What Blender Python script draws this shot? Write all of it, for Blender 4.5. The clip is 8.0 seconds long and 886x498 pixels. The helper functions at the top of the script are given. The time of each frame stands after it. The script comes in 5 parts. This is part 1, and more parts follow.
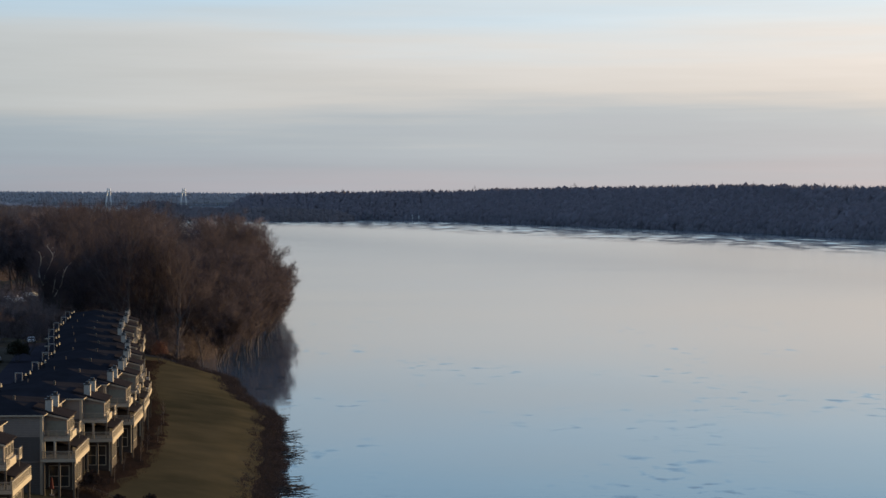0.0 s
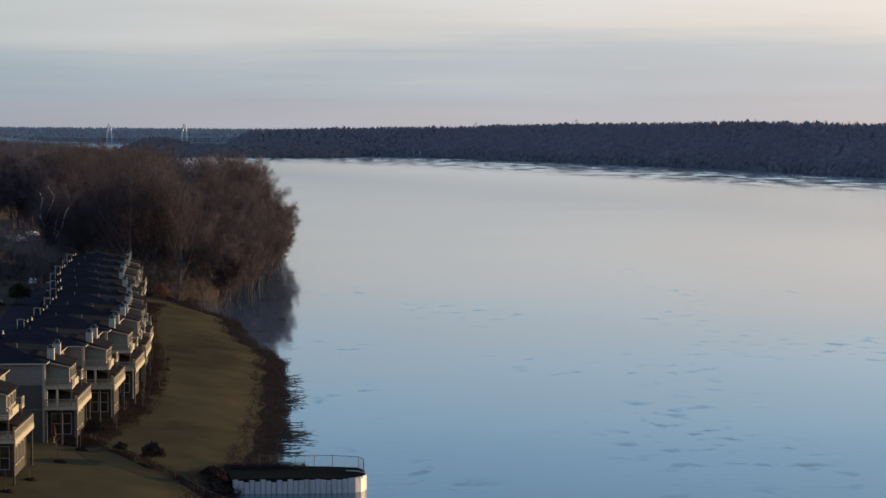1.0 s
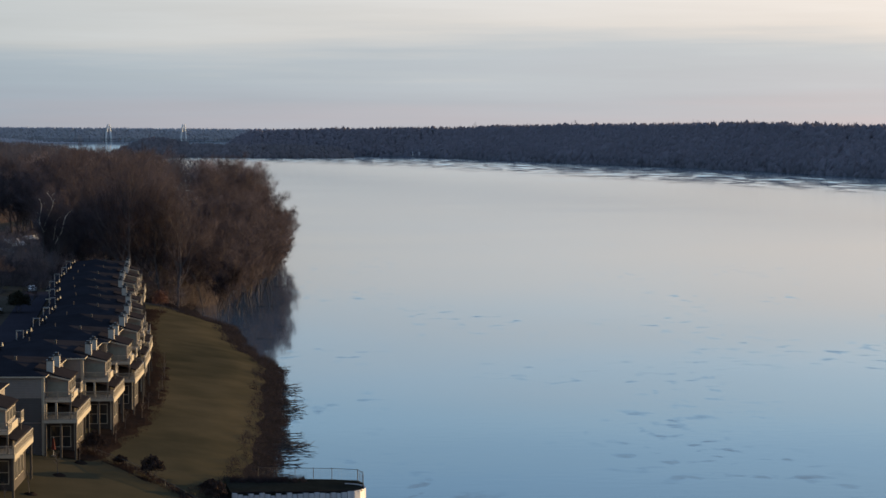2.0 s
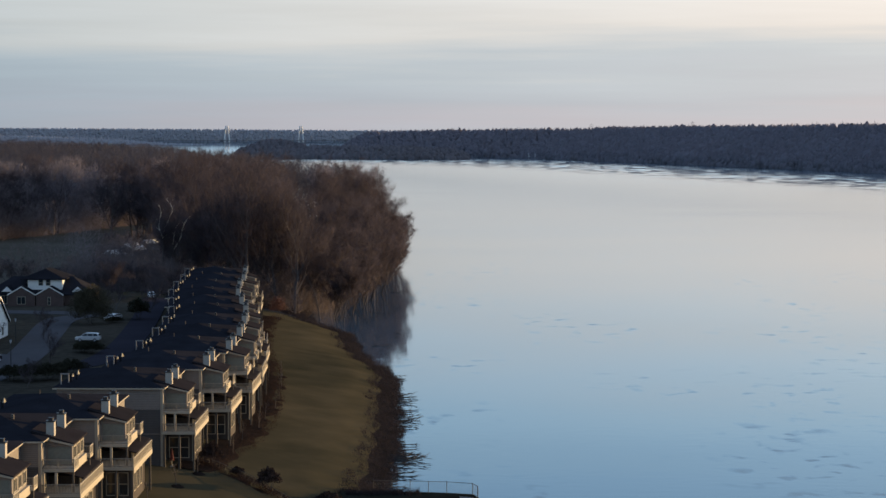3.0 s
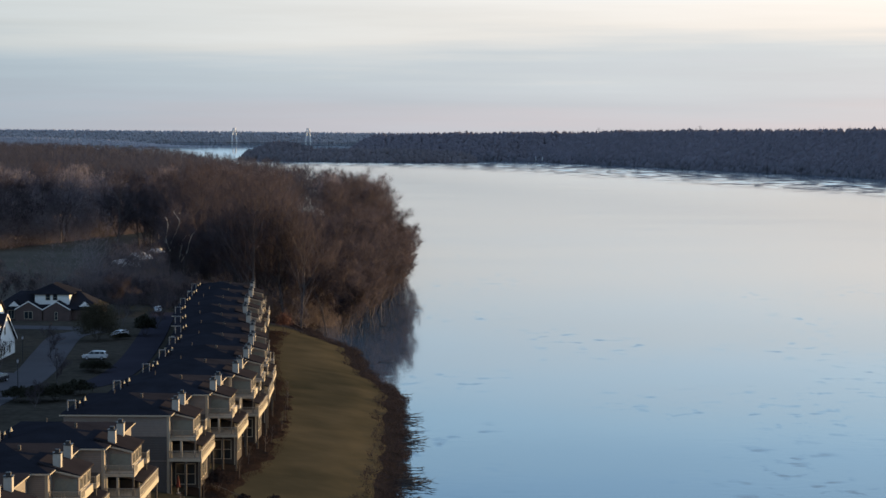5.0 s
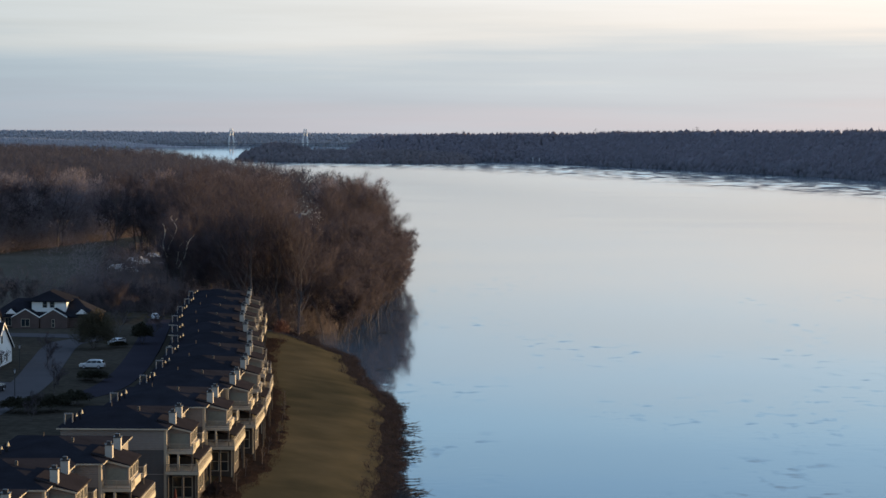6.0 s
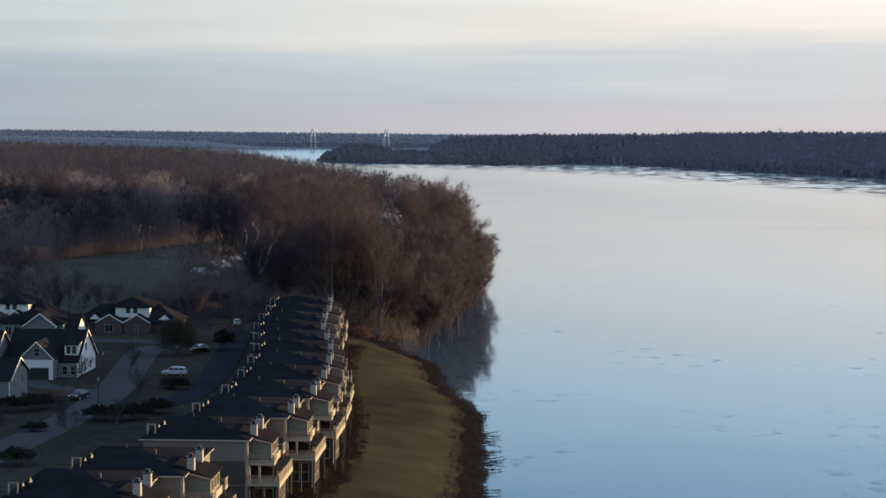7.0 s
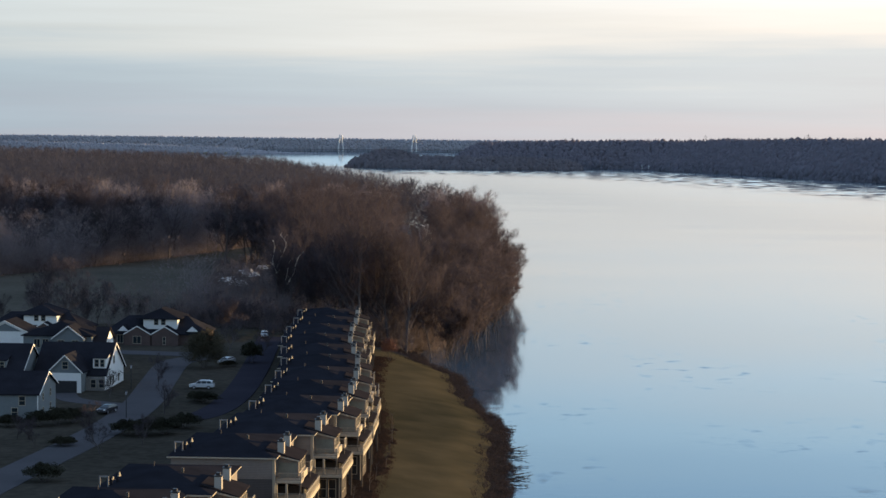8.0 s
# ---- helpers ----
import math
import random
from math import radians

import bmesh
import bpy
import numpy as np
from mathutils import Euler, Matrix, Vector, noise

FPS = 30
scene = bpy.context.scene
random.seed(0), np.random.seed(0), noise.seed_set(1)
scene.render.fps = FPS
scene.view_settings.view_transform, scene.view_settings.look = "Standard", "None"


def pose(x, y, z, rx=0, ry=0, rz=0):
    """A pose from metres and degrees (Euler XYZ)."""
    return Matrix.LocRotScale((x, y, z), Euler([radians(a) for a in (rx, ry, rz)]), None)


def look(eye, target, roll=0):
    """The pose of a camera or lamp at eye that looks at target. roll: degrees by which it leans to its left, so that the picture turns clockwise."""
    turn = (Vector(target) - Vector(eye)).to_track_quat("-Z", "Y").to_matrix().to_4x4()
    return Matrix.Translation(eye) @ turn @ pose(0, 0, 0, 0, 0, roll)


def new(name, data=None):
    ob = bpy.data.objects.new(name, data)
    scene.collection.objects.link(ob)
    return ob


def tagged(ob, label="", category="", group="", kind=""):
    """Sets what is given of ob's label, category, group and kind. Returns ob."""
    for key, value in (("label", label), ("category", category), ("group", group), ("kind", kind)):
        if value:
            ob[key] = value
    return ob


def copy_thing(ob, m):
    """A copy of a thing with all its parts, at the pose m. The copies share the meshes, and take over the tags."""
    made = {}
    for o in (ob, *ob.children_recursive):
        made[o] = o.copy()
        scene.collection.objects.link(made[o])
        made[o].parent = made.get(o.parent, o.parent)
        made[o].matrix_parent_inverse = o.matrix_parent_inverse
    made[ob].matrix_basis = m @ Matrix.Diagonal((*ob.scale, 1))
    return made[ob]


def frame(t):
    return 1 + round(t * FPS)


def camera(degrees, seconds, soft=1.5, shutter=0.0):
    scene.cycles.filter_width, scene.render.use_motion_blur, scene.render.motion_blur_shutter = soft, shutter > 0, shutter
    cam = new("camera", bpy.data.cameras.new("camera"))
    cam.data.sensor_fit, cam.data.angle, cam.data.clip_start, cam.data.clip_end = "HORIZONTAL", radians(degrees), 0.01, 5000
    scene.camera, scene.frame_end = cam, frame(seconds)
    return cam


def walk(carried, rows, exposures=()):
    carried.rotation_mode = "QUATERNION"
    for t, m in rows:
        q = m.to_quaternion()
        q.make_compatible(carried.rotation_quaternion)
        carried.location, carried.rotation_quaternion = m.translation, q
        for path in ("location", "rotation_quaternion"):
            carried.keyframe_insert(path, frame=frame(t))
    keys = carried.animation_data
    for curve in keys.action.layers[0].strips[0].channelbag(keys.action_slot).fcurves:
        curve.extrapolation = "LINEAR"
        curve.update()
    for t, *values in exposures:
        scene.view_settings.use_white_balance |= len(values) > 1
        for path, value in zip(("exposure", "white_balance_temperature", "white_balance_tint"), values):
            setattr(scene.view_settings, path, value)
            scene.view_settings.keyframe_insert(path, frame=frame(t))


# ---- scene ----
# A drone rises straight up beside a river at dusk; x is towards the river, y up the river, z = 0 is the water.
cam = camera(25.97, 8.0)


def aim(t, turn, tilt, lean):
    """Eye above the bank, climbing at a steady pace; turn to the right, tilt up, in degrees."""
    eye = Vector((0, 0, 43 + 1.742 * t))
    a, e = radians(turn), radians(tilt)
    way = Vector((math.sin(a) * math.cos(e), math.cos(a) * math.cos(e), math.sin(e)))
    return t, look(eye, eye + way * 100, lean)


walk(cam, [aim(*r) for r in (
        (0, 3.333, -1.511, 0.056),
        (0.3, 3.333, -1.511, 0.06),
        (0.4, 3.325, -1.634, 0.07),
        (0.5, 3.318, -2.063, 0.08),
        (0.6, 3.315, -2.56, 0.09),
        (0.7, 3.31, -2.98, 0.1),
        (0.8, 3.307, -3.24, 0.11),
        (0.9, 3.305, -3.37, 0.12),
        (1.0, 3.303, -3.437, 0.124),
        (1.2, 3.305, -3.45, 0.12),
        (2.3, 3.33, -3.453, 0.117),
        (2.4, 3.33, -3.453, 0.117),
        (2.5, 3.157, -3.453, 0.117),
        (2.6, 2.61, -3.45, 0.11),
        (2.7, 1.7, -3.445, 0.1),
        (2.8, 0.83, -3.44, 0.1),
        (2.9, 0.23, -3.44, 0.096),
        (3.0, -0.127, -3.439, 0.096),
        (3.1, -0.25, -3.43, 0.1),
        (3.2, -0.31, -3.425, 0.11),
        (3.5, -0.367, -3.411, 0.13),
        (4.0, -0.416, -3.417, 0.205),
        (4.5, -0.373, -3.405, 0.258),
        (6.0, -0.243, -3.4, 0.3),
        (6.5, -0.226, -3.398, 0.36),
        (6.6, -0.312, -3.4, 0.36),
        (6.7, -0.62, -3.405, 0.355),
        (6.8, -1.22, -3.41, 0.35),
        (6.9, -1.99, -3.415, 0.35),
        (7.0, -2.653, -3.417, 0.346),
        (7.1, -3.06, -3.415, 0.35),
        (7.2, -3.29, -3.412, 0.35),
        (7.3, -3.41, -3.41, 0.36),
        (7.5, -3.467, -3.408, 0.37),
        (7.7, -3.469, -3.4, 0.38),
        (7.9, -3.471, -3.37, 0.4),
        (8.0, -3.474, -3.269, 0.413),
)], exposures=((0, -0.06, 6380, 10), (1.0, -0.03, 6280, 10), (3.0, 0.16, 6360, 10), (3.5, 0.23, 6380, 10), (4.5, 0.31, 6400, 10), (6.5, 0.33, 6420, 10), (7.2, 0.32, 6480, 10), (8.0, 0.45, 6560, 10)))

# ---- light ----
SUN_AZ, SUN_EL = 66.0, 2.4     # degrees: from the river's far side, low in the evening
world = bpy.data.worlds.new("dusk_sky")
scene.world = world
world.use_nodes = True
wn, wl = world.node_tree.nodes, world.node_tree.links
wn.clear()


def wnode(kind, **kw):
    n = wn.new(kind)
    for k, v in kw.items():
        n.inputs[k].default_value = v
    return n


w_out = wn.new("ShaderNodeOutputWorld")
w_bg = wn.new("ShaderNodeBackground")
w_sky = wn.new("ShaderNodeTexSky")
w_sky.sky_type, w_sky.sun_disc = "NISHITA", False
w_sky.sun_elevation, w_sky.sun_rotation = radians(SUN_EL), radians(SUN_AZ)
w_sky.air_density, w_sky.dust_density, w_sky.ozone_density = 1.0, 0.8, 2.0
w_co = wn.new("ShaderNodeTexCoord")
w_sep = wn.new("ShaderNodeSeparateXYZ")
wl.new(w_co.outputs["Generated"], w_sep.inputs[0])
# thin cloud veil: stretched streaks, thickest low in the sky
w_map = wn.new("ShaderNodeMapping")
w_map.inputs["Scale"].default_value = (2.2, 2.2, 42.0)
w_map.inputs["Rotation"].default_value = (radians(0.9), radians(-1.4), 0)
wl.new(w_co.outputs["Generated"], w_map.inputs["Vector"])
w_noise = wnode("ShaderNodeTexNoise", Scale=1.35, Detail=7.0, Roughness=0.52)
wl.new(w_map.outputs[0], w_noise.inputs["Vector"])
w_amp = wnode("ShaderNodeMath")
w_amp.operation = "MULTIPLY_ADD"
w_amp.inputs[1].default_value, w_amp.inputs[2].default_value = 0.07, -0.035
wl.new(w_noise.outputs["Fac"], w_amp.inputs[0])
w_el = wn.new("ShaderNodeMath")
w_el.operation = "ADD"
wl.new(w_sep.outputs["Z"], w_el.inputs[0])
wl.new(w_amp.outputs[0], w_el.inputs[1])
w_ramp = wn.new("ShaderNodeValToRGB")     # veil colour over the height in the sky
wl.new(w_el.outputs[0], w_ramp.inputs[0])
VEIL = ((0.0, (0.485, 0.465, 0.49)), (0.018, (0.455, 0.48, 0.515)), (0.034, (0.48, 0.52, 0.55)), (0.052, (0.67, 0.64, 0.605)), (0.072, (0.73, 0.705, 0.675)), (0.088, (0.69, 0.74, 0.765)),
        (0.11, (0.63, 0.77, 0.87)), (0.15, (0.53, 0.79, 1.0)), (0.19, (0.40, 0.69, 1.0)), (0.26, (0.41, 0.62, 0.86)), (0.4, (0.33, 0.47, 0.68)), (0.7, (0.27, 0.39, 0.60)))
el = w_ramp.color_ramp.elements
while len(el) < len(VEIL):
    el.new(0.5)
for e, (p, c) in zip(el, VEIL):
    e.position, e.color = p, (*c, 1)
# the veil glows towards the sun and is dull behind the viewer
w_dot = wn.new("ShaderNodeVectorMath")
w_dot.operation = "DOT_PRODUCT"
w_dot.inputs[1].default_value = (math.sin(radians(60)), math.cos(radians(60)), 0.0)
wl.new(w_co.outputs["Generated"], w_dot.inputs[0])
w_side = wn.new("ShaderNodeMapRange")
for k, v in (("From Min", -0.2), ("From Max", 1.0), ("To Min", 0.745), ("To Max", 1.47)):
    w_side.inputs[k].default_value = v
wl.new(w_dot.outputs["Value"], w_side.inputs["Value"])
w_warm = wn.new("ShaderNodeMix")
w_warm.data_type, w_warm.blend_type = "RGBA", "MULTIPLY"
w_warm.inputs[0].default_value = 1.0
w_map2 = wn.new("ShaderNodeMapping")
w_map2.inputs["Scale"].default_value = (2.4, 2.4, 44.0)
w_map2.inputs["Rotation"].default_value = (radians(-0.6), radians(1.1), 0)
wl.new(w_co.outputs["Generated"], w_map2.inputs["Vector"])
w_fine = wnode("ShaderNodeTexNoise", Scale=2.0, Detail=6.0, Roughness=0.55)
wl.new(w_map2.outputs[0], w_fine.inputs["Vector"])
w_streak = wn.new("ShaderNodeMapRange")
for k, v in (("From Min", 0.3), ("From Max", 0.7), ("To Min", 0.965), ("To Max", 1.035)):
    w_streak.inputs[k].default_value = v
wl.new(w_fine.outputs["Fac"], w_streak.inputs["Value"])
w_soft = wn.new("ShaderNodeMix")
w_soft.data_type, w_soft.blend_type = "RGBA", "MULTIPLY"
w_soft.inputs[0].default_value = 1.0
wl.new(w_ramp.outputs[0], w_soft.inputs[6])
wl.new(w_streak.outputs[0], w_soft.inputs[7])
# cooler away from the sun, warmer towards it
w_side2 = wn.new("ShaderNodeMapRange")
for k, v in (("From Min", -0.30), ("From Max", 0.30), ("To Min", 0.0), ("To Max", 1.0)):
    w_side2.inputs[k].default_value = v
wl.new(w_sep.outputs["X"], w_side2.inputs["Value"])
w_hue = wn.new("ShaderNodeMix")
w_hue.data_type = "RGBA"
w_hue.inputs[6].default_value, w_hue.inputs[7].default_value = (0.775, 0.885, 0.96, 1), (1.10, 1.018, 0.955, 1)
wl.new(w_side2.outputs[0], w_hue.inputs[0])
w_tint = wn.new("ShaderNodeMix")
w_tint.data_type, w_tint.blend_type = "RGBA", "MULTIPLY"
w_tint.inputs[0].default_value = 1.0
wl.new(w_soft.outputs[2], w_tint.inputs[6])
wl.new(w_hue.outputs[2], w_tint.inputs[7])
wl.new(w_tint.outputs[2], w_warm.inputs[6])
w_back_fill = wn.new("ShaderNodeMapRange")     # glow added to the sky behind the viewer, unseen, to fill shaded sides
w_back_fill.interpolation_type = "SMOOTHSTEP"
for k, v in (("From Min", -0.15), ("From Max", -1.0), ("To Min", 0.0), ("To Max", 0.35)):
    w_back_fill.inputs[k].default_value = v
wl.new(w_dot.outputs["Value"], w_back_fill.inputs["Value"])
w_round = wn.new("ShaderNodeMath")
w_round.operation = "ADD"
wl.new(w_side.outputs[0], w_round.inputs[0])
wl.new(w_back_fill.outputs[0], w_round.inputs[1])
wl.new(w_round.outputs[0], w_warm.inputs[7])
w_skys = wn.new("ShaderNodeMix")
w_skys.data_type, w_skys.blend_type = "RGBA", "MULTIPLY"
w_skys.inputs[0].default_value, w_skys.inputs[7].default_value = 1.0, (0.10, 0.10, 0.10, 1)
wl.new(w_sky.outputs[0], w_skys.inputs[6])
w_mix = wn.new("ShaderNodeMix")
w_mix.data_type = "RGBA"
w_mix.inputs[0].default_value = 0.85
wl.new(w_skys.outputs[2], w_mix.inputs[6])
wl.new(w_warm.outputs[2], w_mix.inputs[7])
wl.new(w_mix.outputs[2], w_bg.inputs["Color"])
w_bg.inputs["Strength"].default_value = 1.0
wl.new(w_bg.outputs[0], w_out.inputs[0])

sun = new("sun", bpy.data.lights.new("sun", "SUN"))
sun.data.energy, sun.data.angle, sun.data.color = 7.6, radians(0.6), (1.0, 0.67, 0.31)
sun.matrix_world = look((math.sin(radians(SUN_AZ)) * 100, math.cos(radians(SUN_AZ)) * 100, math.tan(radians(SUN_EL)) * 100), (0, 0, 0))
scene.view_settings.exposure = 0.0

# ---- materials ----


def mat(name, colour, rough=0.85, vary=0.25, coarse=0.15, fine=3.0, bump=0.0, metal=0.0, rand=0.0, stretch=(1, 1, 1), second=None, lap=0.0, spec=0.3, thin=0.0, isle=0.0):
    """Procedural surface: two scales of noise in world metres, optional second colour, lap-siding lines and per-object change."""
    m = bpy.data.materials.new(name)
    m.use_nodes = True
    n, l = m.node_tree.nodes, m.node_tree.links
    b = n["Principled BSDF"]
    b.inputs["Roughness"].default_value, b.inputs["Metallic"].default_value = rough, metal
    b.inputs["Specular IOR Level"].default_value = spec
    geo = n.new("ShaderNodeNewGeometry")
    mp = n.new("ShaderNodeMapping")
    mp.inputs["Scale"].default_value = stretch
    l.new(geo.outputs["Position"], mp.inputs["Vector"])
    t1, t2 = n.new("ShaderNodeTexNoise"), n.new("ShaderNodeTexNoise")
    for t, s, d in ((t1, coarse, 3.0), (t2, fine, 4.0)):
        t.inputs["Scale"].default_value, t.inputs["Detail"].default_value = s, d
        l.new(mp.outputs[0], t.inputs["Vector"])
    add = n.new("ShaderNodeMath")
    add.operation = "ADD"
    l.new(t1.outputs["Fac"], add.inputs[0])
    l.new(t2.outputs["Fac"], add.inputs[1])
    rng = n.new("ShaderNodeMapRange")
    for k, v in (("From Min", 0.6), ("From Max", 1.4), ("To Min", 0.0), ("To Max", 1.0)):
        rng.inputs[k].default_value = v
    l.new(add.outputs[0], rng.inputs["Value"])
    mix = n.new("ShaderNodeMix")
    mix.data_type = "RGBA"
    dark = [c * (1 - vary) for c in colour]
    light = second or [min(1, c * (1 + vary)) for c in colour]
    mix.inputs[6].default_value, mix.inputs[7].default_value = (*dark, 1), (*light, 1)
    l.new(rng.outputs[0], mix.inputs[0])
    out = mix.outputs[2]
    if rand:
        info, hsv, rr = n.new("ShaderNodeObjectInfo"), n.new("ShaderNodeHueSaturation"), n.new("ShaderNodeMapRange")
        rr.inputs["To Min"].default_value, rr.inputs["To Max"].default_value = 1 - rand, 1 + rand
        l.new(info.outputs["Random"], rr.inputs["Value"])
        l.new(rr.outputs[0], hsv.inputs["Value"])
        l.new(out, hsv.inputs["Color"])
        out = hsv.outputs[0]
    if isle:     # every clump a little lighter or darker than the next
        gi, hv, ri = n.new("ShaderNodeNewGeometry"), n.new("ShaderNodeHueSaturation"), n.new("ShaderNodeMapRange")
        ri.inputs["To Min"].default_value, ri.inputs["To Max"].default_value = 1 - isle, 1 + isle
        l.new(gi.outputs["Random Per Island"], ri.inputs["Value"])
        l.new(ri.outputs[0], hv.inputs["Value"])
        l.new(out, hv.inputs["Color"])
        out = hv.outputs[0]
    l.new(out, b.inputs["Base Color"])
    height = t2.outputs["Fac"]
    if lap:
        sep, fr = n.new("ShaderNodeSeparateXYZ"), n.new("ShaderNodeMath")
        l.new(geo.outputs["Position"], sep.inputs[0])
        fr.operation = "PINGPONG"
        fr.inputs[1].default_value = lap
        l.new(sep.outputs["Z"], fr.inputs[0])
        height = fr.outputs[0]
    if bump:
        bp = n.new("ShaderNodeBump")
        bp.inputs["Strength"].default_value, bp.inputs["Distance"].default_value = bump, 0.06 if not lap else 0.5
        l.new(height, bp.inputs["Height"])
        l.new(bp.outputs[0], b.inputs["Normal"])
    if thin:     # fine twigs let light past to both sides
        tr, ms = n.new("ShaderNodeBsdfTranslucent"), n.new("ShaderNodeMixShader")
        l.new(out, tr.inputs["Color"])
        ms.inputs[0].default_value = thin
        l.new(b.outputs[0], ms.inputs[1])
        l.new(tr.outputs[0], ms.inputs[2])
        l.new(ms.outputs[0], n["Material Output"].inputs["Surface"])
    return m


SIDING = mat("beige_siding", (0.182, 0.160, 0.144), 0.7, 0.10, 0.25, 2.0, 0.35, lap=0.11, rand=0.05)
TRIM = mat("cream_trim", (0.345, 0.305, 0.240), 0.6, 0.08, 0.4, 5.0)
SHINGLE = mat("dark_shingles", (0.0190, 0.0195, 0.0250), 1.0, 0.30, 0.35, 6.0, 0.08, rand=0.10, spec=0.0)
SHINGLE_B = mat("brown_shingles", (0.023, 0.021, 0.024), 1.0, 0.25, 0.4, 6.0, 0.08, rand=0.08, spec=0.0)
GLASS = mat("dark_glass", (0.02, 0.025, 0.03), 0.08, 0.1, spec=0.45)
DARK = mat("dark_metal", (0.025, 0.025, 0.028), 0.5, 0.2, spec=0.4)
GREY_SIDE = mat("slate_grey_siding", (0.15, 0.17, 0.18), 0.75, 0.10, 0.3, 2.0, 0.35, lap=0.1)
WHITE_SIDE = mat("white_siding", (0.74, 0.74, 0.72), 0.65, 0.07, 0.3, 2.0, 0.3, lap=0.1)
BRICK = mat("brown_brick", (0.095, 0.066, 0.060), 0.9, 0.3, 0.5, 8.0, 0.4)
LAWN = mat("dormant_lawn", (0.046, 0.043, 0.027), 1.0, 0.25, 0.022, 0.14, 0.0, second=(0.084, 0.068, 0.041), spec=0.0)
STREET = mat("grey_asphalt", (0.080, 0.079, 0.086), 1.0, 0.18, 0.1, 4.0, 0.2, spec=0.0)
CONCRETE = mat("pale_concrete", (0.19, 0.183, 0.175), 0.85, 0.2, 0.3, 3.0, 0.2)
SHEET = mat("galvanised_sheet", (0.46, 0.455, 0.50), 0.45, 0.25, 0.5, 2.5, 0.2, metal=0.2, stretch=(1, 1, 0.25), second=(0.52, 0.52, 0.55))
# lighter copy of the thicket colour, lifting the shade at the field edge
SAPLING = mat("grey_brown_saplings", (0.222, 0.190, 0.198), 1.0, 0.35, 0.05, 0.6, spec=0.0, thin=0.2)
BARK = mat("grey_brown_bark", (0.088, 0.077, 0.077), 1.0, 0.35, 0.4, 6.0, 0.0, rand=0.2, spec=0.1)
TWIG = mat("brown_twigs", (0.072, 0.061, 0.069), 1.0, 0.45, 0.03, 0.4, 0.0, rand=0.28, spec=0.0, thin=0.48)
# deep crowns: colour lightened for haze and to lift their shade
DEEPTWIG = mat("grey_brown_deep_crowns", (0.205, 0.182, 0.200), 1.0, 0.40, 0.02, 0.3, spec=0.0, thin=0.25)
# far crowns: cool dark colour carries haze and shade
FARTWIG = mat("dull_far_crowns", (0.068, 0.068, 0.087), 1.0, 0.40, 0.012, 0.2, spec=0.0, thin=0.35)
# pale bark, its colour raised further for sunlight on the limbs
PALE_BARK = mat("pale_sycamore_bark", (0.72, 0.66, 0.57), 0.9, 0.25, 0.5, 4.0)
SHRUB = mat("dark_shrub_leaves", (0.032, 0.032, 0.022), 1.0, 0.4, 0.5, 5.0, rand=0.2, spec=0.1)
# paler than the tree twigs, to lift the hazy shade below them
THICKET = mat("grey_brown_thicket", (0.142, 0.120, 0.122), 1.0, 0.4, 0.05, 0.6, rand=0.1, spec=0.0, thin=0.5)
BRUSH = mat("bare_brush", (0.032, 0.028, 0.032), 1.0, 0.4, 0.2, 2.0, rand=0.2, spec=0.0, thin=0.2)
PAINT = mat("white_paint", (0.72, 0.71, 0.69), 0.6, 0.06, 0.5, 4.0)
CAR_WHITE = mat("white_car_paint", (0.50, 0.51, 0.53), 0.25, 0.04, spec=0.5)
CAR_DARK = mat("dark_car_paint", (0.03, 0.03, 0.035), 0.25, 0.1, spec=0.5)
RUBBER = mat("black_rubber", (0.02, 0.02, 0.02), 0.9, 0.2)
FIELD = mat("dull_green_field", (0.078, 0.074, 0.062), 1.0, 0.25, 0.03, 0.6, 0.4, second=(0.112, 0.104, 0.087), spec=0.0)
MULCH = mat("dark_mulch", (0.020, 0.015, 0.013), 1.0, 0.4, 0.5, 4.0, 0.5, spec=0.0)
STONE = mat("grey_stone_veneer", (0.22, 0.21, 0.20), 0.95, 0.35, 0.8, 5.0, 0.5)
# street-side lawn: the row's shade and haze are put into this colour
STREETGRASS = mat("dark_winter_grass", (0.044, 0.042, 0.035), 1.0, 0.35, 0.05, 0.7, 0.2, second=(0.076, 0.067, 0.055), spec=0.0)
# colour darkened for the shade under the decks; vents and fence rails share it
TIMBER = mat("weathered_timber", (0.075, 0.067, 0.060), 0.9, 0.2, 0.5, 4.0)
WICKER = mat("red_cloth", (0.075, 0.018, 0.016), 0.95, 0.2)
# horizon woods: distance haze is put into the base colour
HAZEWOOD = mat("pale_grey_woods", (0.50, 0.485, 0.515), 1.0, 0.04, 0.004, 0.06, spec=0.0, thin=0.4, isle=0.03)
# bluff and island: colour lightened and blued to carry the haze
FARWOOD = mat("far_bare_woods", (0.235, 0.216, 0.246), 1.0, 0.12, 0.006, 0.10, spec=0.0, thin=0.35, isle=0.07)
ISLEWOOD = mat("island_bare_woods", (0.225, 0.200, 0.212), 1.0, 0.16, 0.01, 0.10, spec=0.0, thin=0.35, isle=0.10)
BANKSOIL = mat("dark_bank_soil", (0.020, 0.017, 0.0165), 1.0, 0.4, 0.3, 2.0, 0.4, spec=0.0)
LITTER = mat("woodland_leaf_litter", (0.065, 0.054, 0.051), 1.0, 0.35, 0.1, 1.5, 0.5, spec=0.0)


